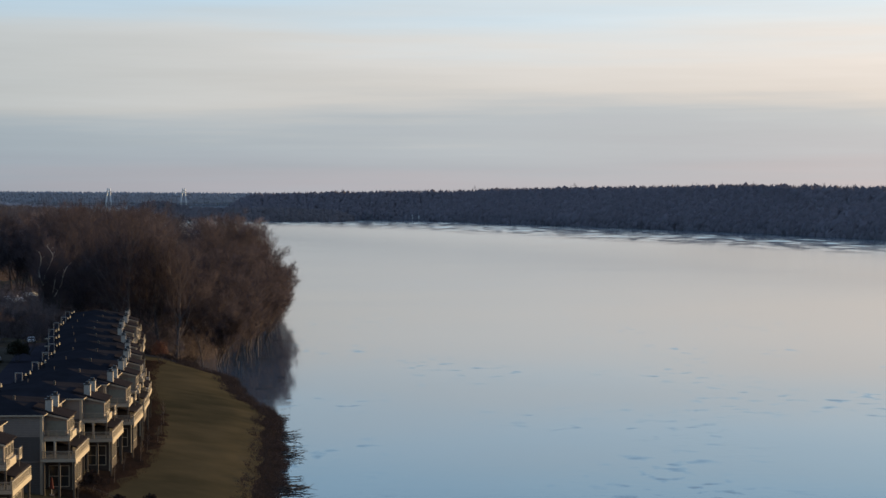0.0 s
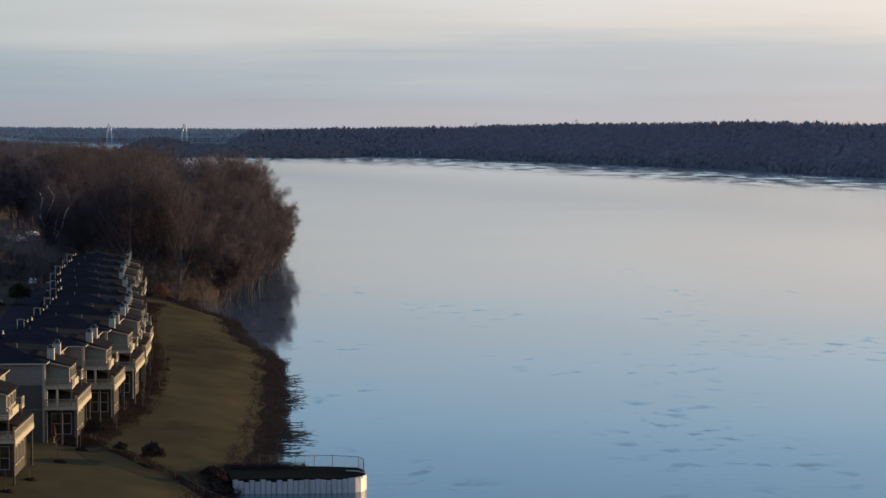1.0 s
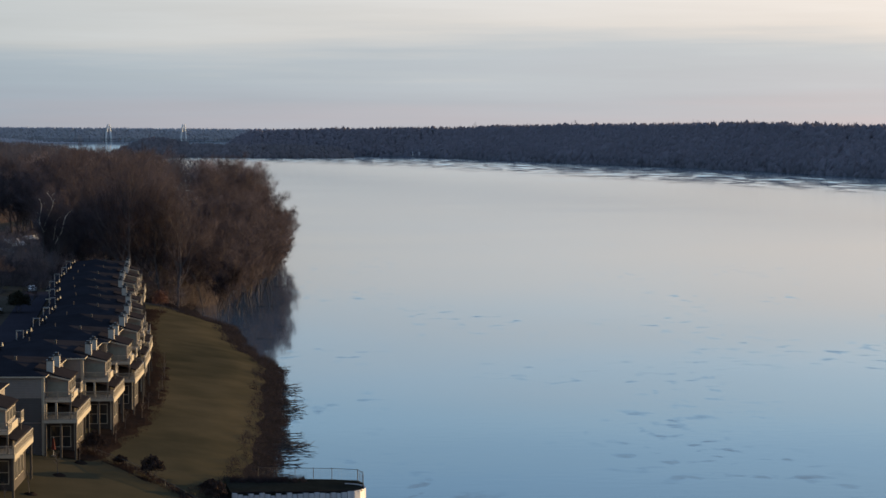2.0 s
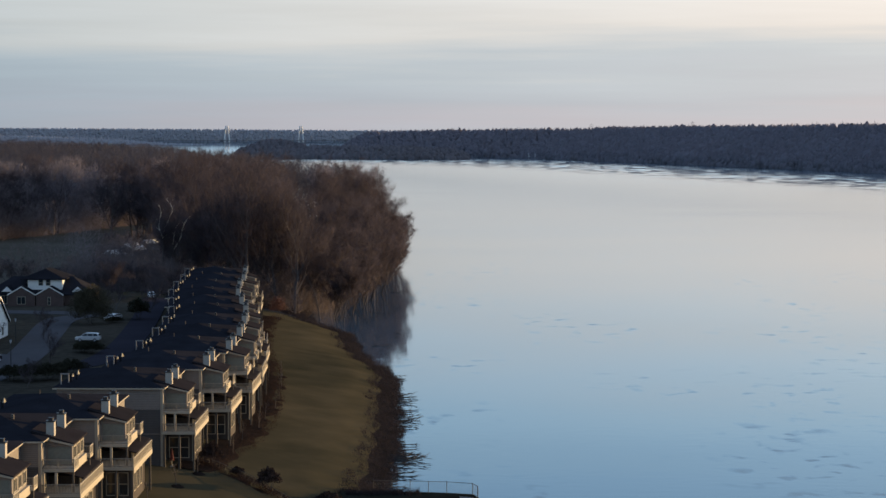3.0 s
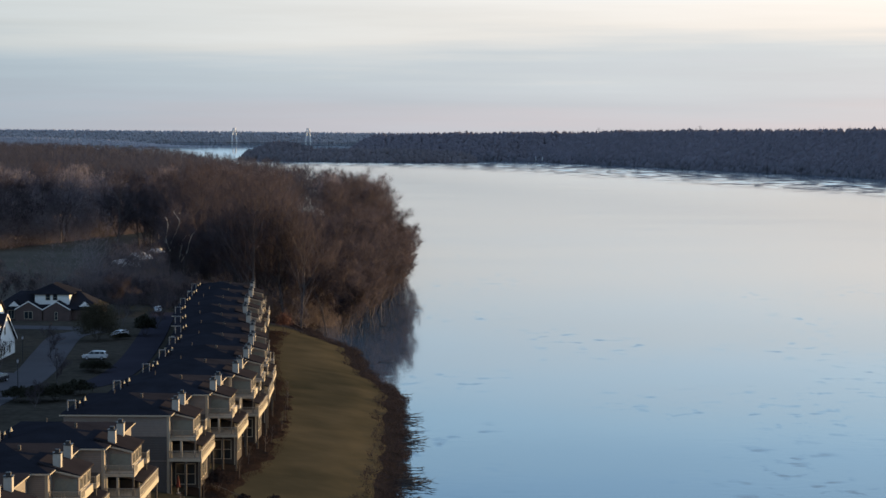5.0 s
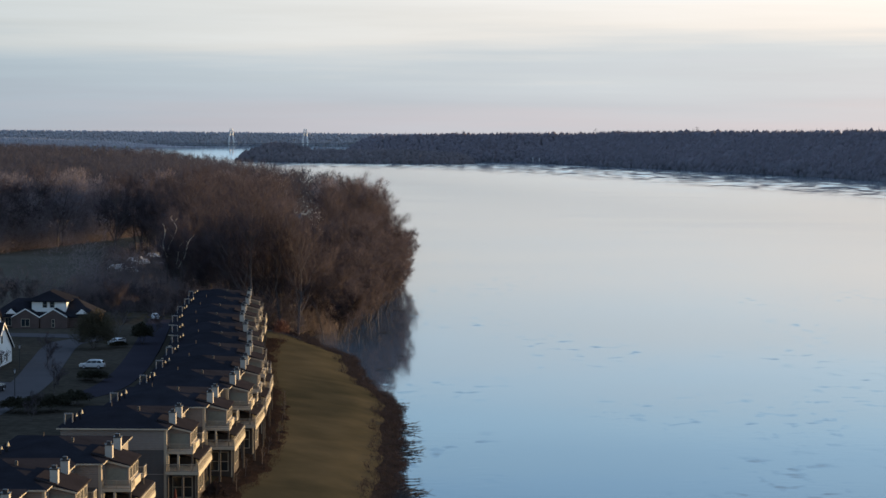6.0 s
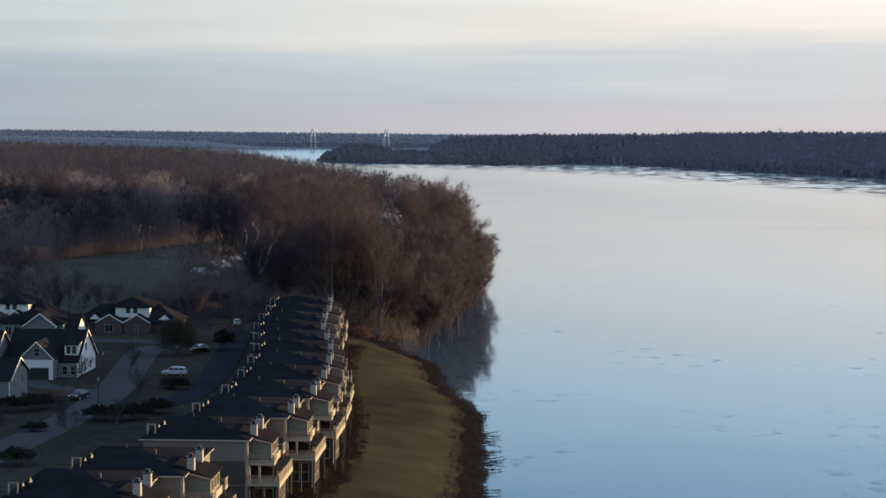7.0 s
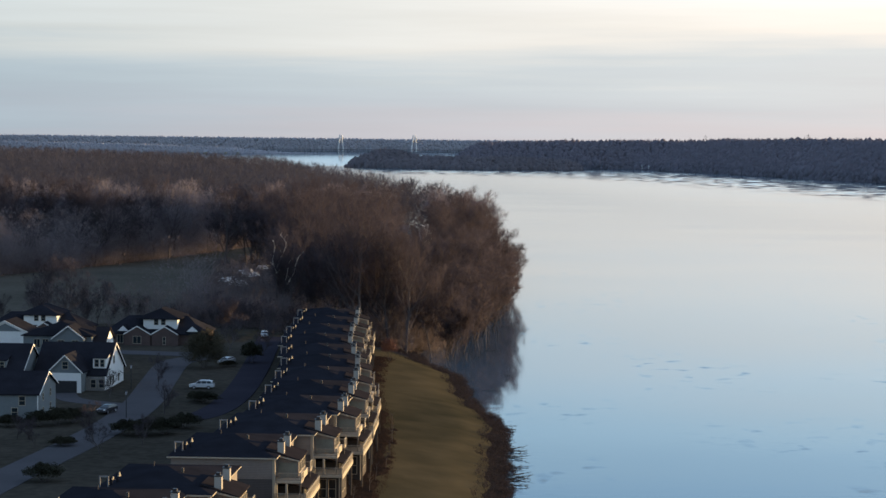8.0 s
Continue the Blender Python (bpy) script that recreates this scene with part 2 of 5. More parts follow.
def water_mat():
    """River water: almost a mirror, with wisps of ripple near by and a breeze over the far reach."""
    m = bpy.data.materials.new("river_water")
    m.use_nodes = True
    n, l = m.node_tree.nodes, m.node_tree.links
    b = n["Principled BSDF"]
    b.inputs["Base Color"].default_value = (0.062, 0.100, 0.135, 1)
    b.inputs["IOR"].default_value = 1.33
    geo = n.new("ShaderNodeNewGeometry")

    def tex(scale, stretch, detail, distortion=0.0):
        mp, t = n.new("ShaderNodeMapping"), n.new("ShaderNodeTexNoise")
        mp.inputs["Scale"].default_value = stretch
        t.inputs["Scale"].default_value, t.inputs["Detail"].default_value, t.inputs["Distortion"].default_value = scale, detail, distortion
        l.new(geo.outputs["Position"], mp.inputs["Vector"])
        l.new(mp.outputs[0], t.inputs["Vector"])
        return t.outputs["Fac"]

    def span(value, a, c, d, e):
        r = n.new("ShaderNodeMapRange")
        for k, v in zip(("From Min", "From Max", "To Min", "To Max"), (a, c, d, e)):
            r.inputs[k].default_value = v
        l.new(value, r.inputs["Value"])
        return r.outputs[0]

    def op(kind, a, c):
        q = n.new("ShaderNodeMath")
        q.operation = kind
        for i, v in enumerate((a, c)):
            if isinstance(v, float):
                q.inputs[i].default_value = v
            else:
                l.new(v, q.inputs[i])
        return q.outputs[0]

    sep = n.new("ShaderNodeSeparateXYZ")
    l.new(geo.outputs["Position"], sep.inputs[0])
    wisps = span(tex(0.5, (0.42, 0.34, 1), 6.0, 0.3), 0.57, 0.72, 0.0, 1.0)
    areas = span(tex(0.026, (1.0, 0.45, 1), 3.0), 0.495, 0.64, 0.0, 1.0)
    wisps = op("MULTIPLY", op("MULTIPLY", wisps, areas), span(sep.outputs["Y"], 340.0, 760.0, 1.0, 0.35))
    breeze = op("MULTIPLY", span(sep.outputs["Y"], 480.0, 950.0, 0.0, 1.0), span(tex(1.0, (0.005, 0.010, 1), 3.0), 0.30, 0.60, 0.75, 1.0))
    reach = op("MULTIPLY", span(sep.outputs["Y"], 1500.0, 2500.0, 0.0, 1.0), span(tex(1.0, (0.003, 0.006, 1), 3.0), 0.40, 0.60, 0.75, 1.0))
    breeze = op("MAXIMUM", breeze, reach)
    lanes = op("MULTIPLY", span(tex(1.0, (0.004, 0.012, 1), 3.0), 0.50, 0.75, 0.0, 0.010), 1.0)
    rough = op("ADD", op("ADD", op("MULTIPLY", op("MULTIPLY", wisps, span(sep.outputs["Y"], 380.0, 700.0, 1.0, 0.3)), 0.25), op("MULTIPLY", breeze, 0.06)), op("ADD", lanes, 0.035))
    l.new(rough, b.inputs["Roughness"])
    bp = n.new("ShaderNodeBump")
    bp.inputs["Strength"].default_value, bp.inputs["Distance"].default_value = 0.12, 0.06
    l.new(tex(1.0, (0.25, 0.6, 1), 3.0), bp.inputs["Height"])
    # far reach: normals tilted towards the camera, to mirror the brighter sky
    face, unit = n.new("ShaderNodeCombineXYZ"), n.new("ShaderNodeVectorMath")
    face.inputs["X"].default_value, face.inputs["Z"].default_value = 0.0, 1.0
    far = span(op("ADD", sep.outputs["Y"], op("MULTIPLY", sep.outputs["X"], 3.2)), 2750.0, 3350.0, 0.0, 1.0)
    far = op("MAXIMUM", far, span(sep.outputs["Y"], 2900.0, 3300.0, 0.0, 1.0))
    lean = op("ADD", op("MULTIPLY", far, op("MULTIPLY", span(sep.outputs["Y"], 3720.0, 3880.0, 1.0, 0.0), op("ADD", span(tex(1.0, (0.045, 0.020, 1), 5.0, 0.4), 0.40, 0.62, -1.8, 1.8), span(tex(1.0, (0.005, 0.004, 1), 2.0), 0.35, 0.65, -0.6, 0.8)))), op("ADD", span(op("ADD", sep.outputs["Y"], op("MULTIPLY", sep.outputs["X"], 3.2)), 1900.0, 2700.0, 0.0, 0.9), 0.5))
    l.new(op("ADD", op("ADD", op("MULTIPLY", op("MULTIPLY", breeze, lean), -0.016), op("MULTIPLY", wisps, -0.055)), span(sep.outputs["Y"], 3850.0, 3950.0, 0.0, -0.034)), face.inputs["Y"])
    unit.operation = "NORMALIZE"
    l.new(face.outputs[0], unit.inputs[0])
    l.new(unit.outputs[0], bp.inputs["Normal"])
    l.new(bp.outputs[0], b.inputs["Normal"])
    return m


WATER = water_mat()

# ---- building helpers ----


def part(name, bm, material, parent=None, label="", m=None):
    me = bpy.data.meshes.new(name)
    bm.normal_update()
    bm.to_mesh(me)
    bm.free()
    me.materials.append(material)
    ob = new(name, me)
    ob.parent = parent
    if m is not None:
        ob.matrix_basis = m
    return tagged(ob, label)


def thing(name, m, label, category, group="", kind=""):
    ob = new(name)
    ob.matrix_basis = m
    ob.empty_display_size = 0.2
    return tagged(ob, label, category, group, kind)


def solid(bm, corners, faces):
    vs = [bm.verts.new(c) for c in corners]
    for f in faces:
        bm.faces.new([vs[i] for i in f])
    return vs


BOX_F = ((0, 3, 2, 1), (4, 5, 6, 7), (0, 1, 5, 4), (1, 2, 6, 5), (2, 3, 7, 6), (3, 0, 4, 7))


def box(bm, x0, x1, y0, y1, z0, z1):
    solid(bm, ((x0, y0, z0), (x1, y0, z0), (x1, y1, z0), (x0, y1, z0), (x0, y0, z1), (x1, y0, z1), (x1, y1, z1), (x0, y1, z1)), BOX_F)
    return bm


def boxes(*specs):
    bm = bmesh.new()
    for s in specs:
        box(bm, *s)
    return bm


def prism(bm, ring, step):
    """A closed ring of points pushed along the vector step."""
    n = len(ring)
    a = [bm.verts.new(p) for p in ring]
    b = [bm.verts.new(Vector(p) + Vector(step)) for p in ring]
    bm.faces.new(a[::-1])
    bm.faces.new(b)
    for i in range(n):
        bm.faces.new((a[i], a[(i + 1) % n], b[(i + 1) % n], b[i]))
    bmesh.ops.recalc_face_normals(bm, faces=bm.faces[:])
    return bm


def tube(bm, p, q, r0, r1, sides=6):
    p, q = Vector(p), Vector(q)
    d = (q - p).normalized()
    s = d.orthogonal().normalized()
    t = d.cross(s)
    ra = [bm.verts.new(p + (s * math.cos(a) + t * math.sin(a)) * r0) for a in (2 * math.pi * i / sides for i in range(sides))]
    rb = [bm.verts.new(q + (s * math.cos(a) + t * math.sin(a)) * r1) for a in (2 * math.pi * i / sides for i in range(sides))]
    for i in range(sides):
        bm.faces.new((ra[i], ra[(i + 1) % sides], rb[(i + 1) % sides], rb[i]))
    bm.faces.new(ra[::-1])
    bm.faces.new(rb)
    return bm


def hip_roof(x0, x1, y0, y1, z, rise, over=0.45, thick=0.22, run=None, back=None):
    """Hip roof with its ridge along y, an eave board's thickness below."""
    bm = bmesh.new()
    x0, x1, y0, y1 = x0 - over, x1 + over, y0 - over, y1 + over
    w = run or (x1 - x0) / 2
    xm = (x0 + x1) / 2
    solid(bm, ((x0, y0, z - thick), (x1, y0, z - thick), (x1, y1, z - thick), (x0, y1, z - thick), (x0, y0, z), (x1, y0, z), (x1, y1, z), (x0, y1, z), (xm, y0 + w, z + rise), (xm, y1 - (back or w), z + rise)),
          ((0, 3, 2, 1), (0, 1, 5, 4), (1, 2, 6, 5), (2, 3, 7, 6), (3, 0, 4, 7), (4, 5, 8), (5, 6, 9, 8), (6, 7, 9), (7, 4, 8, 9)))
    return bm

# ---- the land ----
SHORE_Y = (-200, 150, 232, 250, 300, 336, 374, 386, 404, 418, 440, 470, 497, 517, 540, 563, 588, 645, 765, 915, 1098, 1347, 1660, 1983, 2600, 3400, 4200)
EDGE_X = (-14, -13, -13, -8.5, -8, -9.2, -10.3, -12.5, -16.7, -19.2, -21.5, -24, -24.3, -22.5, -20, -18.5, -17, -17, -17, -43, -66, -115, -185, -262, -385, -700, -1150)
FLOOD_Y = (-200, 440, 458, 468, 482, 500, 520, 545, 575, 620, 700, 900, 4200)
FLOOD = (0, 0, 1.0, 4.5, 9.0, 13, 15, 16, 15, 11, 6, 0, 0)


def wood_edge(y):
    """Where the trees end towards the river; at the woods' corner they stand in the high water."""
    return float(np.interp(y, SHORE_Y, EDGE_X)) + 0.5 * math.sin(y * 0.31) + 0.3 * math.sin(y * 0.83 + 1)


def shore(y):
    return wood_edge(y) - float(np.interp(y, FLOOD_Y, FLOOD))


def ground_z(x, y):
    """Height of the near bank: a brushy edge, a lawn slope, the street's level, low woods up the river."""
    d = shore(y) - x
    street = float(np.interp(d, (-60, -3, 0, 5, 9, 14, 28, 42, 48), (-6, -1.2, 0.1, 1.6, 2.6, 3.4, 5.3, 7.6, 8.0)))
    wood = float(np.interp(d, (-60, -3, 0, 4, 12, 40, 400, 900), (-6, -1.2, 0.1, 1.0, 2.2, 4.0, 5.0, 9.0)))
    wood += min(1.0, max(0.0, (y - 1200) / 1200)) * float(np.interp(d, (60, 300, 700), (0, 6, 10)))
    k = min(1, max(0, (y - 478) / 60))
    k = k * k * (3 - 2 * k)
    return street * (1 - k) + wood * k


def crest(x):
    """Where the lawn ends against the woods."""
    return float(np.interp(x, (-60, -42, -35.5, -28.5, -22, -14), (494, 490, 481, 471, 455, 430)))


def grid_land():
    ys = sorted(set(list(np.arange(-200, 150, 50)) + list(np.arange(150, 560, 5.0)) + list(np.arange(560, 1000, 20.0)) + list(np.arange(1000, 4301, 100.0))))
    ds = (-60, -3, -1.5, 0, 1.5, 3, 5, 7, 9, 11.5, 14, 17, 20, 24, 28, 32, 37, 42, 48, 60, 80, 110, 160, 240, 400, 700, 1200, 2200)
    bm = bmesh.new()
    rows = []
    for y in ys:
        s = shore(y)
        rows.append([bm.verts.new((s - d, y, ground_z(s - d, y) + (0.04 * noise.noise(Vector((s - d, y, 0)) * 0.15) if d > 4 else 0))) for d in ds])
    for a, b in zip(rows, rows[1:]):
        for i in range(len(ds) - 1):
            bm.faces.new((a[i], b[i], b[i + 1], a[i + 1]))
    for f in bm.faces:
        f.smooth = True
        c = f.calc_center_median()
        f.material_index = int(c.y > 536 or c.x > -64 and c.y > crest(c.x) + 3)
        if not f.material_index and shore(c.y) - c.x < 3.0:
            f.material_index = 2
    return bm


land = part("ground", grid_land(), LAWN)
land.data.materials.append(LITTER)
land.data.materials.append(BANKSOIL)
tagged(land, "dormant brown lawn sloping down to the river bank", "ground", kind="structure")


def river():
    """The river; its far reach is sloped up to fit the camera's view."""
    bm = bmesh.new()
    xs = np.linspace(-2600, 2600, 27)
    rows = []
    for y, z in ((-300, 0), (0, 0), (400, 0), (1200, 0), (2400, 0), (3900, 0), (4150, 9.7), (4400, 19.4), (4700, 31.0)):
        rows.append([bm.verts.new((x, y, z)) for x in xs])
    for a, b in zip(rows, rows[1:]):
        for i in range(len(xs) - 1):
            bm.faces.new((a[i], a[i + 1], b[i + 1], b[i]))
    return bm


tagged(part("water", river(), WATER), "calm grey-blue river reflecting the evening sky", "water", kind="structure")


def mesh_ob(name, verts, faces, mats, slots=None, smooth=False):
    me = bpy.data.meshes.new(name)
    me.from_pydata(verts, [], faces)
    for m in mats:
        me.materials.append(m)
    if slots is not None:
        me.polygons.foreach_set("material_index", slots)
    if smooth:
        me.polygons.foreach_set("use_smooth", [True] * len(faces))
    me.update()
    return new(name, me)


def ragged_crown(seed, rough=0.8, fine=2):
    """One bare crown seen from far off: a ragged, upright clump. Its vertices and faces."""
    bm = bmesh.new()
    bmesh.ops.create_icosphere(bm, subdivisions=fine, radius=1.0)
    co = np.array([v.co * (1 + rough * noise.noise(v.co * 2.3 + Vector((seed * 3.1, 0, 0)))) for v in bm.verts])
    fs = np.array([[v.index for v in f.verts] for f in bm.faces])
    bm.free()
    return co * (1.0, 1.0, 1.4 if fine > 1 else 1.05), fs


CROWNS = [ragged_crown(i) for i in range(7)]
PLAIN_CROWNS = [ragged_crown(20 + i, 0.4, 1) for i in range(9)]
# how far back from the water, and how high, the bank's crowns climb
CLIMB = ((0.0, 0.02), (0.02, 0.2), (0.08, 0.3), (0.25, 0.46), (0.5, 0.66), (0.75, 0.85), (0.9, 0.96), (1.0, 1.0))


def wooded_bank(name, line, label, seed, wood, deep=120.0, size=8.0, base=None, tufts=5, crowns=CROWNS):
    """A far wooded bank along a line of (x, y, top z): crown upon crown from the water to the skyline, over a dark slope, with twigs on top."""
    rng = random.Random(seed)
    V, F, n = [], [], 0
    xs, ys, zs = zip(*line)
    run = [0.0]
    for i in range(1, len(line)):
        run.append(run[-1] + math.hypot(xs[i] - xs[i - 1], ys[i] - ys[i - 1]))
    cd, ch = zip(*CLIMB)

    def at(s):
        """Foot, top height, and the way up the bank, at s metres along it."""
        x, y, z = (float(np.interp(s, run, a)) for a in (xs, ys, zs))
        d = [float(np.interp(s + 60, run, a)) - float(np.interp(s - 60, run, a)) for a in (xs, ys)]
        back = Vector((d[1], -d[0], 0)).normalized()
        if back.y < 0:
            back = -back
        return Vector((x, y, 0)), z, back

    # the slope under the crowns
    steps = int(run[-1] / 25) + 1
    prof = ((-0.03, -0.1),) + CLIMB + ((1.4, 0.8), (2.2, 0.2))
    slope = []
    for k in range(steps + 1):
        p, z, back = at(run[-1] * k / steps)
        b0 = base(p.y) if base else 0.0
        slope += [tuple(p + back * deep * d + Vector((0, 0, b0 + (z - b0) * h * 0.88))) for d, h in prof]
    w = len(prof)
    F.append(np.array([(k * w + i, (k + 1) * w + i, (k + 1) * w + i + 1) for k in range(steps) for i in range(w - 1)] + [(k * w + i, (k + 1) * w + i + 1, k * w + i + 1) for k in range(steps) for i in range(w - 1)]))
    V.append(np.array(slope))
    n = len(slope)
    twigs = []
    s = 0.0
    while s < run[-1]:
        p, z, back = at(s)
        b0 = base(p.y) if base else 0.0
        rows = max(2, int((z - b0) / (size * 0.55)))
        for j in range(rows + 1):
            h = (j + rng.uniform(-0.3, 0.3)) / rows
            h = min(1.0, max(0.04, h))
            r = size * rng.uniform(0.5, 0.95)
            c = p + back * deep * float(np.interp(h, ch, cd)) + Vector((rng.uniform(-0.5, 0.5) * size, rng.uniform(-0.5, 0.5) * size, b0 + (z - b0) * h - r * (0.75 if j == rows else 0.45)))
            co, fs = rng.choice(crowns)
            a = rng.uniform(0, 6.28)
            ca, sa = math.cos(a) * r, math.sin(a) * r
            V.append(np.stack([co[:, 0] * ca - co[:, 1] * sa + c.x, co[:, 0] * sa + co[:, 1] * ca + c.y, co[:, 2] * r + c.z], 1))
            F.append(fs + n)
            n += len(co)
            for _ in range(tufts * (2 if j < rows - 1 else 3)):     # sprays of twigs on the crown's near side and top
                e, a = rng.uniform(-0.2, 1.5), rng.uniform(-1.7, 1.7)
                o = -back * math.cos(a) + Vector((back.y, -back.x, 0)) * math.sin(a)
                o = o * math.cos(e) * r * 0.85 + Vector((0, 0, math.sin(e) * r))
                twigs.append((c + o, r * rng.uniform(0.35, 0.85) * (1.6 if rng.random() < 0.04 else 1.0), rng.uniform(-0.3, 0.3) * r, rng.uniform(0.25, 0.8)))
        s += size * rng.uniform(0.55, 0.95)
    T = []
    for c, h, lean, wd in twigs:
        T += [(c.x - wd, c.y, c.z), (c.x + wd, c.y + 0.3, c.z), (c.x + lean, c.y, c.z + h)]
    F.append(np.arange(len(T)).reshape(-1, 3) + n)
    V.append(np.array(T))
    faces = np.concatenate(F).tolist()
    return tagged(mesh_ob(name, np.concatenate(V).tolist(), faces, [wood], smooth=True), label, "woods", kind="stuff")


def rise(y):
    return float(np.interp(y, (3900, 4700), (0, 31.0)))


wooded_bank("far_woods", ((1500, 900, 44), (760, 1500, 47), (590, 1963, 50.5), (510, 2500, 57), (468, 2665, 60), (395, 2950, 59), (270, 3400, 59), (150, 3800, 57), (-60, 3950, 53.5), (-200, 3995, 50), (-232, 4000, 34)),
            "bluff of leafless woods across the river, tinted grey-blue for haze", 3, FARWOOD, 130, 7.5, None, 5, PLAIN_CROWNS + CROWNS[:4])
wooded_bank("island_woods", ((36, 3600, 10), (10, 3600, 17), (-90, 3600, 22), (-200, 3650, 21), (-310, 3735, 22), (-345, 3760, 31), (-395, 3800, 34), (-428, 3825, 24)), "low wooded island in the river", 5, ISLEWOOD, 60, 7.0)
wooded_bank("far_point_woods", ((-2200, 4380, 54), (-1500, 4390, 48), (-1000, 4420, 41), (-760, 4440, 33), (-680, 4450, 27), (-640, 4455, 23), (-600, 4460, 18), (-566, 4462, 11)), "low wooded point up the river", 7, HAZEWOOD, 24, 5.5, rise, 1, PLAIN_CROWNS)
wooded_bank("horizon_woods", ((-2300, 4640, 62), (-1500, 4650, 61), (-1000, 4660, 59), (-600, 4660, 57), (-200, 4660, 55), (300, 4660, 54), (900, 4600, 54)), "line of woods on the horizon, paled for haze", 9, HAZEWOOD, 14, 5.5, rise, 1, PLAIN_CROWNS)


def litter():
    bm, rows = bmesh.new(), []
    for x in np.arange(-60, -13, 1.5):
        a = crest(x)
        rows.append([bm.verts.new((x, y, ground_z(x, y) + (0.16 if k else -0.1))) for k, y in enumerate(np.concatenate([[a, a + 0.8], np.linspace(a + 5, 640, 40)]))])
    for a, b in zip(rows, rows[1:]):
        for i in range(len(a) - 1):
            bm.faces.new((a[i], b[i], b[i + 1], a[i + 1]))
    return bm


tagged(part("woodland_floor", litter(), LITTER), "dark leaf litter under the bare trees", "ground", kind="structure")

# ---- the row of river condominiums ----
# the open porch's shade is put into this dark colour
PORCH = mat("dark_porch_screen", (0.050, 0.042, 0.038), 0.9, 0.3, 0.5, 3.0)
SCREEN = mat("grey_screen", (0.16, 0.17, 0.15), 0.9, 0.2, 0.5, 3.0)
GOLD_TRIM = mat("cream_paint", (0.175, 0.165, 0.138), 0.6, 0.08)
PORTICO = mat("white_portico_paint", (0.185, 0.18, 0.18), 0.6, 0.05)
CHIMNEY = mat("pale_chimney_siding", (0.34, 0.315, 0.28), 0.7, 0.10, 0.4, 4.0, 0.3, lap=0.11)


def window(parent, u0, u1, z0, z1, face, at, label=""):
    """A framed window on a wall: face 'u' looks to +x at x = at, 's' looks to -y at y = at. u0..u1 runs along the wall."""
    t = 0.10
    fr, gl = bmesh.new(), bmesh.new()
    mid = (u0 + u1) / 2
    bars = [(u0, u0 + t, z0, z1), (u1 - t, u1, z0, z1), (u0 + t, u1 - t, z0, z0 + t), (u0 + t, u1 - t, z1 - t, z1)]
    if u1 - u0 > 1.3:
        bars.append((mid - 0.04, mid + 0.04, z0 + t, z1 - t))
    else:
        bars.append((u0 + t, u1 - t, (z0 + z1) / 2 - 0.04, (z0 + z1) / 2 + 0.04))
    for a, b, c, d in bars:
        if face == "u":
            box(fr, at + 0.003, at + 0.07, a, b, c, d)
        elif face == "w":
            box(fr, at - 0.07, at - 0.003, a, b, c, d)
        else:
            box(fr, a, b, at - 0.07, at - 0.003, c, d)
    if face == "u":
        box(gl, at + 0.003, at + 0.03, u0 + t, u1 - t, z0 + t, z1 - t)
    elif face == "w":
        box(gl, at - 0.03, at - 0.003, u0 + t, u1 - t, z0 + t, z1 - t)
    else:
        box(gl, u0 + t, u1 - t, at - 0.03, at - 0.003, z0 + t, z1 - t)
    w = part("window", fr, TRIM, parent, label)
    part("pane", gl, GLASS, w)
    return w


def railing(parent, a, b, z, material=None, height=1.05, slat=0.5):
    """A deck rail from a to b (x, y): posts, two rails and balusters."""
    bm = bmesh.new()
    a, b = Vector((*a, 0)), Vector((*b, 0))
    d = b - a
    n = d.normalized()
    s = Vector((-n.y, n.x, 0)) * 0.04
    for z0, z1, k in ((z + height - 0.09, z + height, 1.3), (z + 0.08, z + 0.16, 1.0)):
        solid(bm, [(*(p + o * k).xy, zz) for zz in (z0, z1) for p, o in ((a, -s), (b, -s), (b, s), (a, s))], BOX_F)
    count = max(2, int(d.length / 0.16))
    for i in range(count + 1):
        p = a + d * (i / count)
        k = 1.1 if i % 10 == 0 or i == count else slat
        box(bm, p.x - 0.04 * k, p.x + 0.04 * k, p.y - 0.04 * k, p.y + 0.04 * k, z, z + height + (0.06 if k > 1 else -0.02))
    return part("railing", bm, material or TRIM, parent)


# same paint as the trim; the front rails' shade is in this colour
SHADE_RAIL = mat("tan_front_rail", (0.215, 0.192, 0.160), 0.6, 0.10, 0.4, 5.0)
LOWER_WALL_TONE = mat("grey_beige_lower_siding", (0.068, 0.064, 0.064), 0.7, 0.10, 0.25, 2.0, 0.35, lap=0.11, rand=0.05)
EAVE, LEVELS = 15.5, (5.2, 9.8, 12.3)


